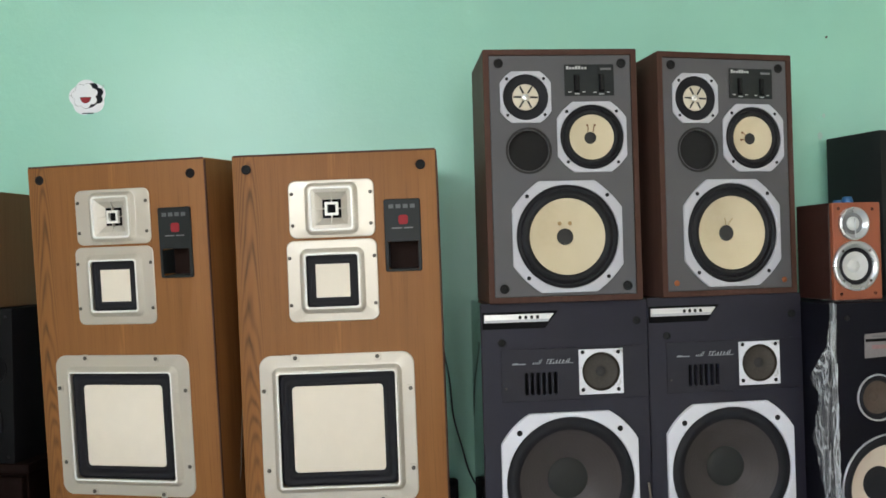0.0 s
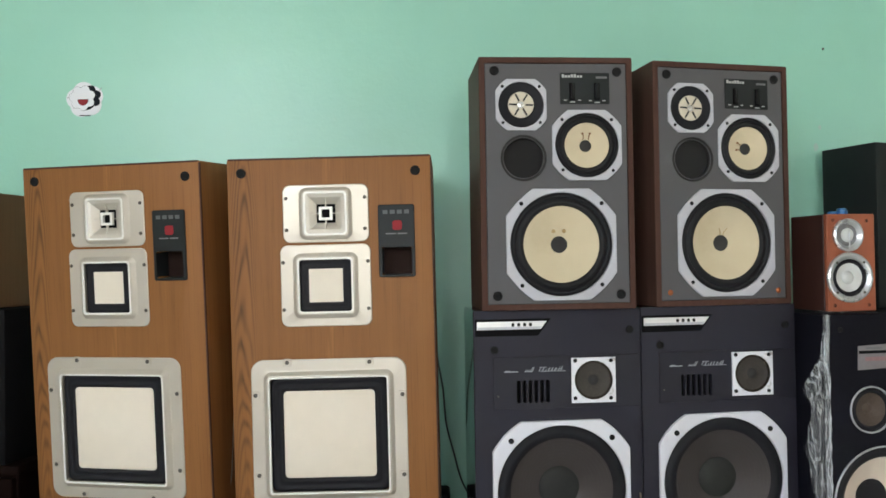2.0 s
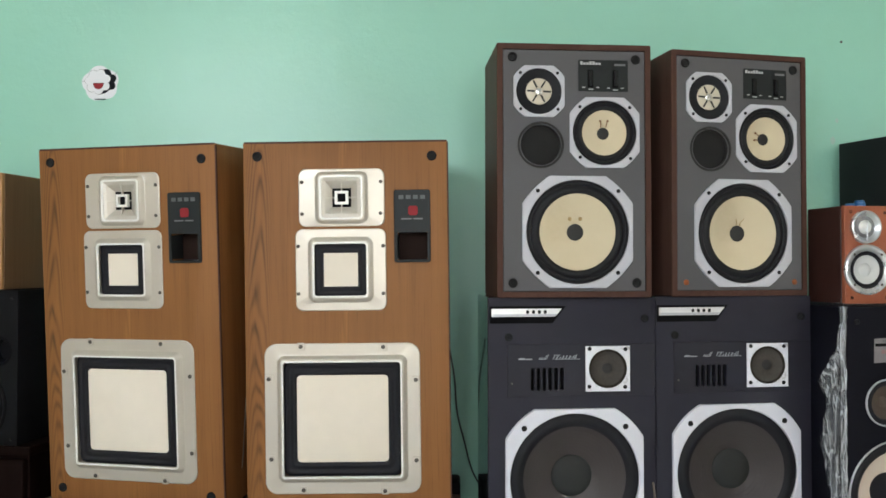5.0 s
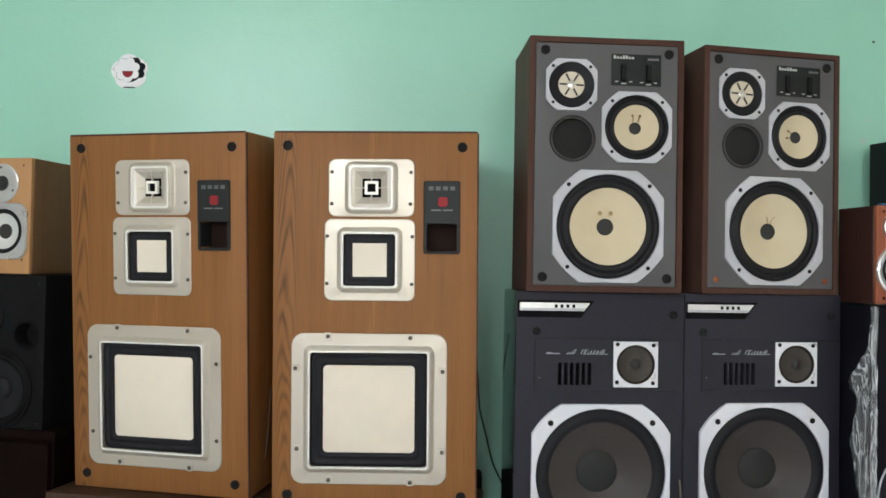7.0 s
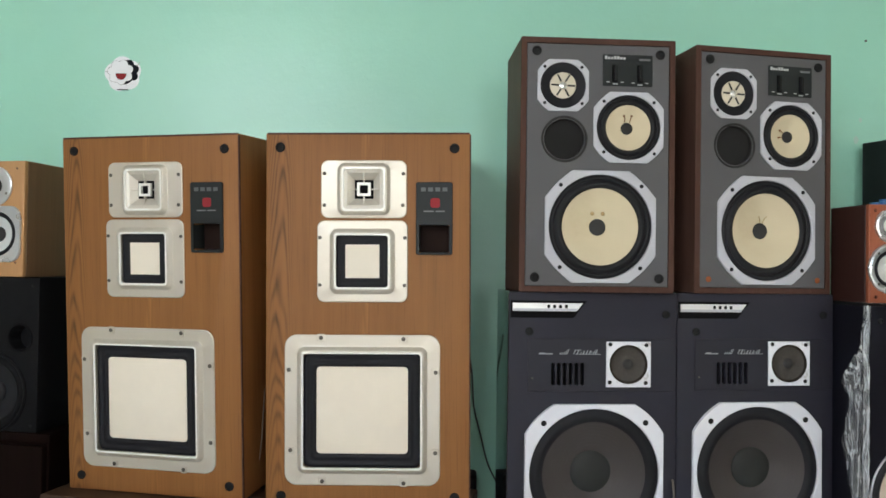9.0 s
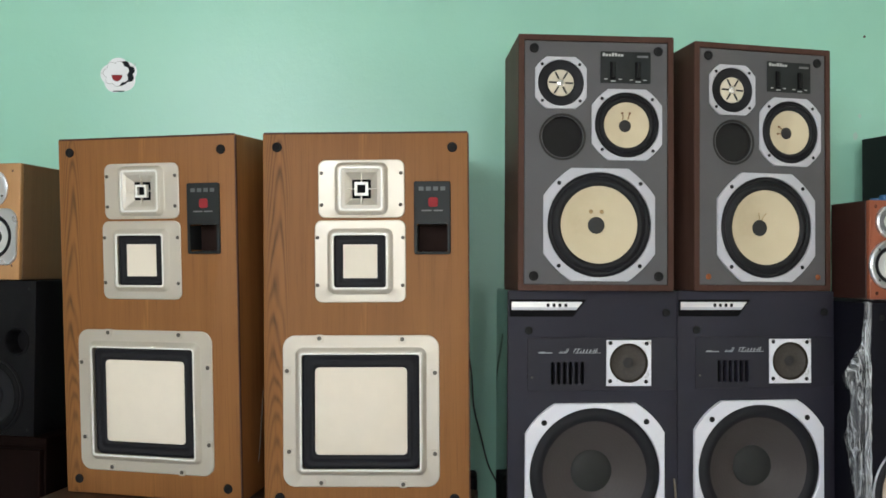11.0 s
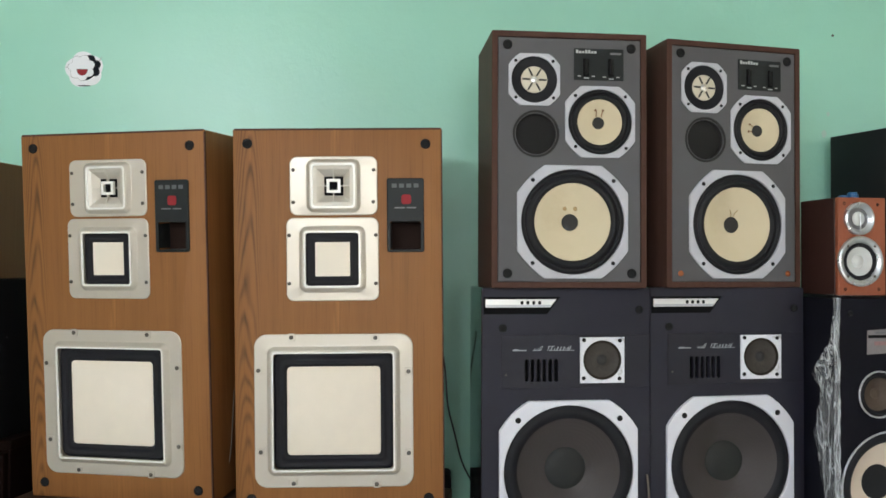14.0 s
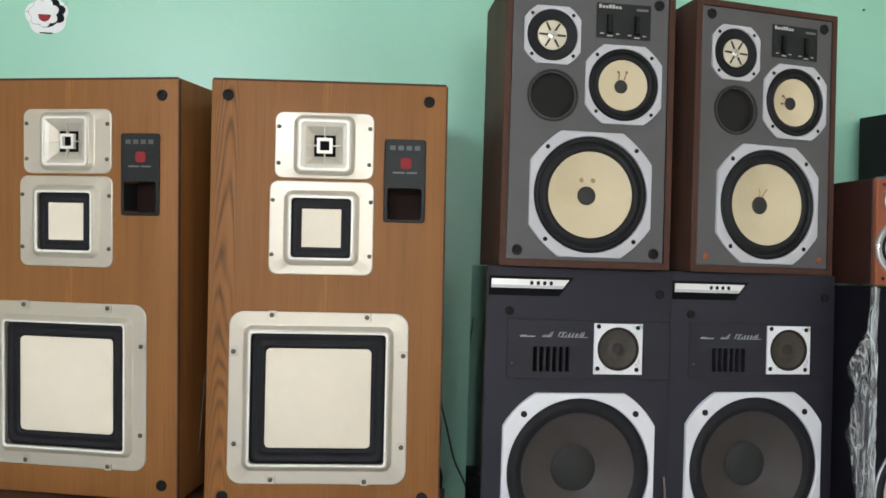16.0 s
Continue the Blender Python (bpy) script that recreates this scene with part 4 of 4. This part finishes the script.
# ---------------------------------------------------------------- dark tower, small cherry speaker and silver-fronted speaker
def dark_tower(m):
    t = thing("dark_tower_speaker", "dark tower speaker with cream woofer, ring-trimmed drivers, film-wrapped edge", "loudspeaker", m)
    W, TP, B, D = 0.300, 0.0, -0.74, 0.26
    part("cabinet", carve(block(0.0, W, 0.0, D, B, TP, 0.004, 2), [(0.1110, -0.2095, 0.0465), (0.2215, -0.1125, 0.0275), (0.1375, -0.4110, 0.1165)]), M_NAVY, t)
    def ringed(name, cx, cz, r, mats, r_cone, r_cap, depth=0.012, cap_out=0.003):
        bm = lathe([(r, 0.0), (r, -0.003), (r - 0.0012, -0.0042), (r - 0.0030, -0.0034), (r - 0.0038, 0.001), (r - 0.006, 0.002)], cx, cz, 56)
        return round_driver(t, name, bm, M_TRIM, cx, cz, r - 0.005, r_cone, r_cap, -0.001, mats, depth, "bright trim ring", cap_out)
    part("label_plate", prism([(0.0825, -0.0700), (0.1640, -0.0660), (0.1630, -0.1190), (0.0812, -0.1225)], 0.0, -0.0012), M_PINKISH, t, "faded silver label plate")
    bars(t, "print_bar", [(0.121, -0.0835, 0.074, 0.0065)], -0.0012, M_BLACK)
    bars(t, "print_bar", [(0.121, -0.0750, 0.040, 0.004)], -0.0012, M_PRINT_DIM)
    bars(t, "print_bar", [(0.127, -0.0985, 0.056, 0.0085)], -0.0012, M_FADED_RED)
    ringed("midrange_ring", 0.1110, -0.2095, 0.0515, (M_RUBBER, M_TMESH, M_TMESH), 0.036, 0.012)
    f = ringed("tweeter_ring", 0.2215, -0.1125, 0.0325, (M_MESH, M_MESH, M_CHROME), 0.022, 0.004, 0.004, 0.002)
    ringed("woofer_ring", 0.1375, -0.4110, 0.1215, (M_RUBBER, M_TCONE, M_RUBBER), 0.097, 0.0400, 0.040)
    part("port", lathe([(0.0300, 0.0005), (0.0285, -0.0012), (0.025, 0.0), (0, 0.0)], 0.2370, -0.2230), M_BLACK, t)
    socket(t, 0.0410, -0.0330, 0.006)
    return t


def plastic_film(m):
    """Crumpled clear film hanging down the tower's front edge and lying over its top edge."""
    t = thing("plastic_film", "crumpled clear plastic film clinging to the tower's edge", "packaging", m)
    def sheet(name, rows, cols, fn):
        bm = bmesh.new()
        grid = [[bm.verts.new(fn(i / (rows - 1), j / (cols - 1))) for j in range(cols)] for i in range(rows)]
        for i in range(rows - 1):
            for j in range(cols - 1):
                bm.faces.new((grid[i][j], grid[i][j + 1], grid[i + 1][j + 1], grid[i + 1][j]))
        return part(name, bm, M_FILM if name == "gathered_edge" else M_FILM_THIN, t, "", 70)
    def width(z):
        # how far the film stands out from the edge, from the top down
        for a, b, wa, wb in ((0.0, 0.094, 0.006, 0.022), (0.094, 0.13, 0.022, 0.046), (0.13, 0.157, 0.046, 0.070), (0.157, 0.19, 0.070, 0.042), (0.19, 0.29, 0.042, 0.060), (0.29, 0.41, 0.060, 0.036), (0.41, 0.8, 0.036, 0.03)):
            if a <= z <= b:
                return wa + (wb - wa) * (z - a) / (b - a)
        return 0.03
    def drape(i, j):
        z = 0.72 * i
        w = width(z) * 0.88 * (1 + 0.25 * noise.noise((z * 40.0, 0.5, 3.0)))
        crumple = 0.010 * noise.noise((j * 3.0, z * 22.0, 1.3)) + 0.005 * noise.noise((j * 7.0, z * 60.0, 4.0))
        return (0.004 - w + min(w, 0.026) * j, -0.005 - 0.020 * math.sin(math.pi * j) * (w / 0.05) + crumple, -z + 0.002)
    def drape2(i, j):
        z = 0.72 * i
        w = width(z) * 0.95
        crumple = 0.008 * noise.noise((j * 4.0 + 9, z * 30.0, 7.3)) + 0.004 * noise.noise((j * 9.0, z * 80.0, 2.0))
        return (0.002 - w * j + 0.004 * noise.noise((z * 30, 2, 2)), -0.012 - 0.012 * math.sin(math.pi * j) + crumple, -z + 0.001)
    def gathered(i, j):
        z = 0.72 * i
        w = min(0.003 + 0.08 * z, 0.010) * (0.75 + 0.5 * noise.noise((3.0, z * 14.0, 6.0)))
        u = 0.003 * noise.noise((1.0, z * 18.0, 2.0))
        fold = 0.006 * math.sin(j * 9.0 + 3.0 * noise.noise((j * 2.0, z * 12.0, 5.0))) + 0.004 * noise.noise((j * 6.0, z * 45.0, 8.0))
        return (-0.001 - w * j + u, -0.016 - 0.004 * math.sin(math.pi * j) + fold, -z + 0.002)
    def lip(i, j):
        return (0.150 * j - 0.006, -0.005 + 0.030 * i + 0.002 * noise.noise((j * 30, i * 3, 0)), 0.002 + (1 - j) * (0.003 + 0.004 * noise.noise((j * 14.0, i * 4.0, 3.0)) + 0.004 * math.sin(math.pi * i)))
    sheet("hanging_fold", 150, 18, drape)
    sheet("inner_fold", 150, 10, drape2)
    sheet("gathered_edge", 150, 9, gathered)
    sheet("top_fold", 8, 60, lip)
    return t


def cherry_speaker(m):
    t = thing("cherry_speaker", "small cherry-fronted speaker with silver driver rings, on the tower", "loudspeaker", m)
    W, H, D = 0.118, 0.2160, 0.130
    part("cabinet", block(0.0, W, 0.012, D, 0.0, H, 0.002, 1), M_CHERRY_DK, t, "dark reddish-brown case")
    part("front_board", carve(block(0.0, W, 0.0, 0.012, 0.0, H, 0.002, 1), [(0.0525, 0.0750, 0.0400), (0.0495, 0.1690, 0.0245)]), M_CHERRY, t, "cherry-red wooden front board")
    cx, cz = 0.0525, 0.0750
    f = part("woofer_ring", lathe([(0.0560, 0.0), (0.0552, -0.005), (0.0515, -0.0066), (0.043, -0.004), (0.0405, -0.001), (0.0400, 0.003)], cx, cz), M_SILVER, t, "silver trim ring")
    part("surround", lathe([(0.0405, -0.001)] + arc(0.0395, 0.0, 0.0318, 0.0005, 0.0035), cx, cz), M_RUBBER, f)
    part("cone", lathe([(0.0325, 0.0005), (0.024, 0.004), (0.015, 0.006), (0.013, 0.0045), (0.008, 0.002), (0, 0.001)], cx, cz), M_POLY, f, "pale grey cone")
    screw(f, [(cx + 0.047 * math.cos(radians(a)), cz + 0.047 * math.sin(radians(a))) for a in (45, 135, 225, 315)], -0.005, 0.003, M_SCREW)
    cx, cz = 0.0495, 0.1690
    f = part("tweeter_ring", lathe([(0.0370, 0.0), (0.0364, -0.006), (0.033, -0.0075), (0.028, -0.0045), (0.0255, -0.001), (0.024, 0.0)], cx, cz), M_SILVER, t, "silver trim ring")
    part("tweeter_face", lathe([(0.0252, -0.0006), (0.0235, 0.0010), (0.0165, 0.0012), (0.0150, -0.0005)], cx, cz), M_SILVER_DK, f, "dull grey tweeter face")
    part("tweeter_dome", lathe([(0.0155, -0.0002), (0.013, -0.0030), (0.008, -0.0052), (0, -0.006)], cx, cz), M_POLY, f)
    part("tweeter_bridge", block(cx - 0.0012, cx + 0.0012, -0.0085, -0.0062, cz - 0.030, cz + 0.012, 0.0008, 1), M_SILVER, f)
    first = None
    for x, z in ((0.0150, 0.2025), (0.0980, 0.2005), (0.0165, 0.0135), (0.1000, 0.0135)):
        if first is None:
            first = part("fixing_hole", lathe([(0.0036, 0.0), (0.0030, -0.0008), (0.0022, 0.0), (0, 0.0)], 0, 0, 14), M_BLACK, t)
            first.location = (x, 0, z)
        else:
            same("fixing_hole", first, t, x, 0, z)
    return t


def silver_speaker(m):
    t = thing("silver_front_speaker", "black speaker with silver front plate and grey cone, on the tower", "loudspeaker", m)
    W, H, D = 0.300, 0.4025, 0.155
    part("cabinet", carve(block(0.0, W, 0.0, D, -H, 0.0, 0.003, 2), [(0.1500, -0.2070, 0.0845), (0.0850, -0.3480, 0.0360)]), M_ASH, t)
    X0 = 0.047
    out = [(X0, -0.250), (X0 + 0.004, -0.0105), (W - 0.03, -0.0105), (W - 0.03, -0.250)]
    cx, cz, r = 0.1500, -0.2070, 0.121
    low = [(cx + 0.125 * math.cos(radians(a)), cz + 0.099 * math.sin(radians(a))) for a in range(-143, -29, 6)]
    plate = [out[1], out[0]] + low + [out[3], out[2]]
    p = part("front_plate", carve(prism(plate, 0.0, -0.004), [(0.1500, -0.2070, 0.0845)]), M_SILVER_PL, t, "grey silver front plate with rounded foot")
    bm = lathe([(0.090, -0.004), (0.0895, -0.0055), (0.087, -0.006), (0.085, -0.004), (0.0845, 0.0)], cx, cz, 56)
    round_driver(p, "woofer_ring", bm, M_RUBBER, cx, cz, 0.0845, 0.0695, 0.0265, -0.005, (M_RUBBER, M_SILVER_CN, M_SILVER_CAP), 0.016, "", 0.012)
    tx, tz = 0.169, -0.0725
    f = part("tweeter_ring", lathe([(0.026, -0.004), (0.0255, -0.007), (0.023, -0.0078), (0.015, -0.0045), (0.012, -0.004)], tx, tz), M_SILVER_DK, p)
    part("tweeter_dome", lathe([(0.012, -0.004), (0.009, -0.008), (0.005, -0.0095), (0, -0.010)], tx, tz, 24), M_CHROME, f)
    screw(p, [(0.128, -0.038), (0.199, -0.041), (0.128, -0.100), (0.199, -0.103), (0.076, -0.139), (0.0715, -0.277)], -0.004, 0.004, M_SOCKET)
    socket(p, 0.0640, -0.0270, 0.0058, -0.004)
    px, pz = 0.0850, -0.3480
    q = part("port_tube", lathe([(0.0445, 0.0), (0.0440, -0.004), (0.0415, -0.0055), (0.0385, -0.003), (0.0365, 0.0), (0.034, 0.0012)], px, pz), M_SILVER, t, "silver port ring")
    part("port_inside", lathe([(0.0360, 0.0012), (0.034, 0.040), (0, 0.042)], px, pz), M_PORT, q)
    bars(t, "logo_bar", [(0.170, -0.362, 0.035, 0.008)], 0.0, M_PRINT)
    return t


tower_m = placed(*TOWER)
dark_tower(tower_m)
plastic_film(tower_m @ pose(0, 0, 0.0))
cherry_speaker(placed(*CHERRY))
silver_speaker(placed(*SILVER))
bx, by, bz = BLUE
bt = thing("blue_cap", "small bright blue plastic cap on the cherry speaker", "cap", pose(bx, by, bz))
part("cap_body", rings_mesh([[(r * math.cos(a), r * math.sin(a), z) for a in even(20)] for r, z in ((0.0125, 0.0), (0.0125, 0.008), (0.0105, 0.0095), (0.010, 0.0135), (0.0088, 0.0145))], True, True), M_BLUE, bt)
part("cap_foot", rings_mesh([[(r * math.cos(a) - 0.021, r * math.sin(a), z) for a in even(16)] for r, z in ((0.010, 0.0), (0.010, 0.006), (0.008, 0.0075))], True, True), M_BLUE, bt)


# ---------------------------------------------------------------- honey-coloured speaker on a black one, dark cabinet
def honey_speaker(m):
    t = thing("honey_speaker", "honey-veneered bookshelf speaker with silver driver rings on a black speaker", "loudspeaker", m)
    W, H, D = 0.190, 0.2805, 0.19
    part("cabinet", block(-W, 0.004, 0.010, D, -H, 0.0, 0.002, 1), M_BEECH_SHADED, t, "honey veneered case with side shade in its colour")
    part("front_board", carve(block(-W, 0.004, 0.0, 0.012, -H, 0.0, 0.004, 2), [(-0.0700, -0.1775, 0.0530)]), M_BEECH, t, "honey-coloured wooden front board")
    cx, cz = -0.0775, -0.0615
    f = part("tweeter_ring", lathe([(0.0480, 0.0), (0.0475, -0.003), (0.044, -0.0045), (0.030, -0.002), (0.018, 0.0)], cx, cz), M_SILVER, t, "silver tweeter plate")
    part("tweeter_dome", lathe([(0.0185, -0.0002), (0.015, -0.0010), (0.0125, 0.0), (0.0115, -0.002), (0.008, -0.006), (0.004, -0.0078), (0, -0.0082)], cx, cz, 28), M_DOME, f)
    screw(f, [(cx + 0.038 * math.cos(radians(a)), cz + 0.038 * math.sin(radians(a))) for a in (-28, 92, 212)], -0.0035, 0.003)
    cx, cz = -0.0700, -0.1775
    out, ang = octagon(0.0680, 0.040, 0.09)
    rings = [ring(out, 0.0, cx, cz), ring(out, -0.004, cx, cz), ring([(u * 0.97, v * 0.97) for u, v in out], -0.0062, cx, cz), ring(circle(0.0545, ang), -0.004, cx, cz), ring(circle(0.0535, ang), 0.002, cx, cz)]
    f = round_driver(t, "woofer_frame", rings_mesh(rings), M_SILVER, cx, cz, 0.0535, 0.0430, 0.0185, -0.002, (M_RUBBER, M_POLY, M_CAP), 0.008, "silver woofer frame", 0.007)
    first = None
    for x, z in ((-0.0185, -0.019), (-0.0165, -0.2465), (-0.150, -0.019), (-0.150, -0.2465)):
        if first is None:
            first = part("fixing_hole", lathe([(0.0028, 0.0), (0.0024, -0.0006), (0.0016, 0.0), (0, 0.0)], 0, 0, 12), M_BENCH, t)
            first.location = (x, 0, z)
        else:
            same("fixing_hole", first, t, x, 0, z)
    return t


# Honey wood again, with the shade on the case sides put into the colour.
M_BEECH_SHADED = veneer("shaded_honey_veneer", (0.12, 0.06, 0.028), (0.205, 0.107, 0.048), (0.235, 0.126, 0.058), (0.3, 0.02), 0.2)


def coal_speaker(m):
    t = thing("coal_black_speaker", "matt black speaker with round port, under the honey-coloured one", "loudspeaker", m)
    W, H, D = 0.27, 0.3695, 0.20
    part("cabinet", carve(block(-W, 0.052, 0.0, D, -H, 0.0, 0.004, 2), [(0.0010, -0.1450, 0.0290), (-0.075, -0.2770, 0.0890)]), M_COALB, t)
    part("port", lathe([(0.0350, 0.0), (0.0345, -0.002), (0.031, -0.0025), (0.029, 0.0), (0.027, 0.035), (0, 0.037)], 0.0010, -0.1450), M_BLACK, t)
    cx, cz = -0.075, -0.2770
    bm = lathe([(0.098, 0.0), (0.0975, -0.003), (0.094, -0.0045), (0.090, -0.002), (0.0895, 0.002)], cx, cz, 56)
    round_driver(t, "woofer_ring", bm, M_COALB, cx, cz, 0.0895, 0.070, 0.030, -0.001, (M_COALB, M_RUBBER, M_RUBBER), 0.014, "", 0.012)
    part("tweeter_ring", lathe([(0.050, 0.0), (0.0495, -0.002), (0.047, -0.003), (0.035, 0.0), (0.015, -0.001), (0.010, -0.005), (0, -0.007)], -0.110, -0.105), M_COALB, t)
    screw(t, [(0.034, -0.020), (0.036, -0.353)], 0.0, 0.004, M_SOCKET)
    return t


hm = placed(*HONEY)
honey_speaker(hm)
coal_speaker(hm @ pose(0, 0, -0.2815))


def low_cabinet(name, label, m, x0, x1, d, z1, top_mat, body_mat, over):
    """Plain wooden stand: carcass with a recessed foot and an overhanging top board."""
    t = thing(name, label, "cabinet", m)
    part("carcass", block(x0 + over, x1 - over, over, d, 0.05, z1 - 0.022, 0.002, 1), body_mat, t)
    part("foot", block(x0 + 0.04, x1 - 0.04, 0.04, d - 0.02, 0.0, 0.05), M_BLACK, t)
    part("top_board", block(x0, x1, 0.0, d, z1 - 0.022, z1, 0.002, 1), top_mat, t)
    mid = (x0 + x1) / 2
    for a, b in ((x0 + over + 0.004, mid - 0.002), (mid + 0.002, x1 - over - 0.004)):
        dr = part("door", block(a, b, over - 0.016, over, 0.056, z1 - 0.028, 0.002, 1), body_mat, t)
    return t


low_cabinet("low_bench", "low brown wooden stand under the oak speakers", placed(*BENCH), 0.0, 0.965, 0.30, BENCH_TOP, M_BENCH, M_BENCH, 0.012)
low_cabinet("dark_cabinet", "dark stained wooden cabinet under the black speaker", placed(hm.translation.x, hm.translation.y, 0, HONEY[3]), -0.30, 0.088, 0.21, hm.translation.z - 0.2815 - 0.3695, M_DARKWOOD, M_DARKWOOD, 0.006)

# small black box standing behind the oak speaker
dbx = thing("black_box", "small black box on the floor behind the oak speaker", "box", pose(BOX[0], BOX[1], 0))
part("box_body", block(-0.10, 0.0, -0.03, 0.05, 0.0, BOX[2], 0.010, 3), M_COALB, dbx)


# ---------------------------------------------------------------- small things on the wall
def wall_sticker(x, z):
    """White scalloped paper with a dark edge on one side and a red half disc."""
    t = thing("wall_sticker", "small white scalloped sticker with dark edge and red spot", "sticker", pose(x, WALL_Y, z))
    def cloud(r, deep, lobes, sx, sz, cx=0.0, cz=0.0, turn=0.4):
        pts = []
        for i in range(112):
            a = 2 * math.pi * i / 112
            k = r + deep * abs(math.sin(lobes * a / 2 + turn))
            pts.append((cx + k * sx * math.cos(a), cz + k * sz * math.sin(a)))
        return pts
    p = part("paper", prism(cloud(0.0405, 0.0060, 5, 1.10, 1.04, 0.002, -0.005), 0.0, -0.0008), M_PAPER, t)
    shape = cloud(0.0277, 0.0068, 7, 1.03, 0.99, -0.0050, -0.0004)
    swell = [min(max(1.6 * math.cos(2 * math.pi * i / 112 - 0.1) + 0.35, 0.0), 1.0) for i in range(112)]
    part("dark_edge", prism([(u + 0.0160 * k, v + 0.0012 * k) for (u, v), k in zip(shape, swell)], -0.0008, -0.0012), M_INK, p, "dark lobed edge")
    part("fine_edge", prism(cloud(0.0286, 0.0068, 7, 1.03, 0.99, -0.0050, -0.0004), -0.0008, -0.0014), M_PRINT_DIM, p)
    part("white_shape", prism(cloud(0.0277, 0.0068, 7, 1.03, 0.99, -0.0050, -0.0004), -0.0008, -0.0018), M_PAPER, p)
    half = [(0.0135 * math.cos(radians(a)) - 0.003, 0.0160 * math.sin(radians(a)) - 0.005) for a in range(180, 361, 12)]
    part("red_spot", prism(half, -0.0018, -0.0022), M_RED, p)
    rim = [(0.0148 * math.cos(radians(a)) - 0.003, 0.0172 * math.sin(radians(a)) - 0.0040) for a in range(180, 361, 12)]
    part("spot_edge", prism(rim, -0.0018, -0.0020), M_INK, p)
    bars(t, "print_bar", [(0.002, -0.0480, 0.030, 0.0028)], -0.0008, M_INK)
    bars(t, "print_bar", [(-0.0430, 0.001, 0.008, 0.0018), (0.0440, 0.022, 0.0016, 0.012, 0.004)], -0.0008, M_PRINT)
    return t


wall_sticker(*STICKER)
nail = thing("wall_nail", "small rusty nail head in the green wall", "nail", pose(NAIL[0], WALL_Y, NAIL[1]))
part("nail_head", lathe([(0.0032, 0.0), (0.0032, -0.002), (0.002, -0.003), (0, -0.003)], 0, 0, 12), M_SCREW, nail)
for cx_, cz_, s_ in CHIPS:
    rnd = random.Random(int(cx_ * 1000))
    blob = [(s_ * (0.7 + 0.5 * rnd.random()) * math.cos(a), s_ * 1.5 * (0.7 + 0.5 * rnd.random()) * math.sin(a)) for a in even(14)]
    o = tagged(part("plaster_chip", prism(blob, 0.0, -0.0006), M_CHIP), "small pale chip in the wall paint", "paint chip", "wall paint chips")
    o.location = (cx_, WALL_Y, cz_)


def cable(name, label, points, r, material):
    return tagged(part(name, tube(points, r), material), label, "cable")


cable("wall_cable", "thin dark cable hanging down the green wall", CABLE, 0.0022, M_CABLE)
cable("pale_cable", "thin pale cable hanging between the oak speakers", CABLE2, 0.0012, M_CABLE_LT)
cable("brown_cable", "thin brown cable between the black speakers", CABLE3, 0.0022, M_CABLE_LT)
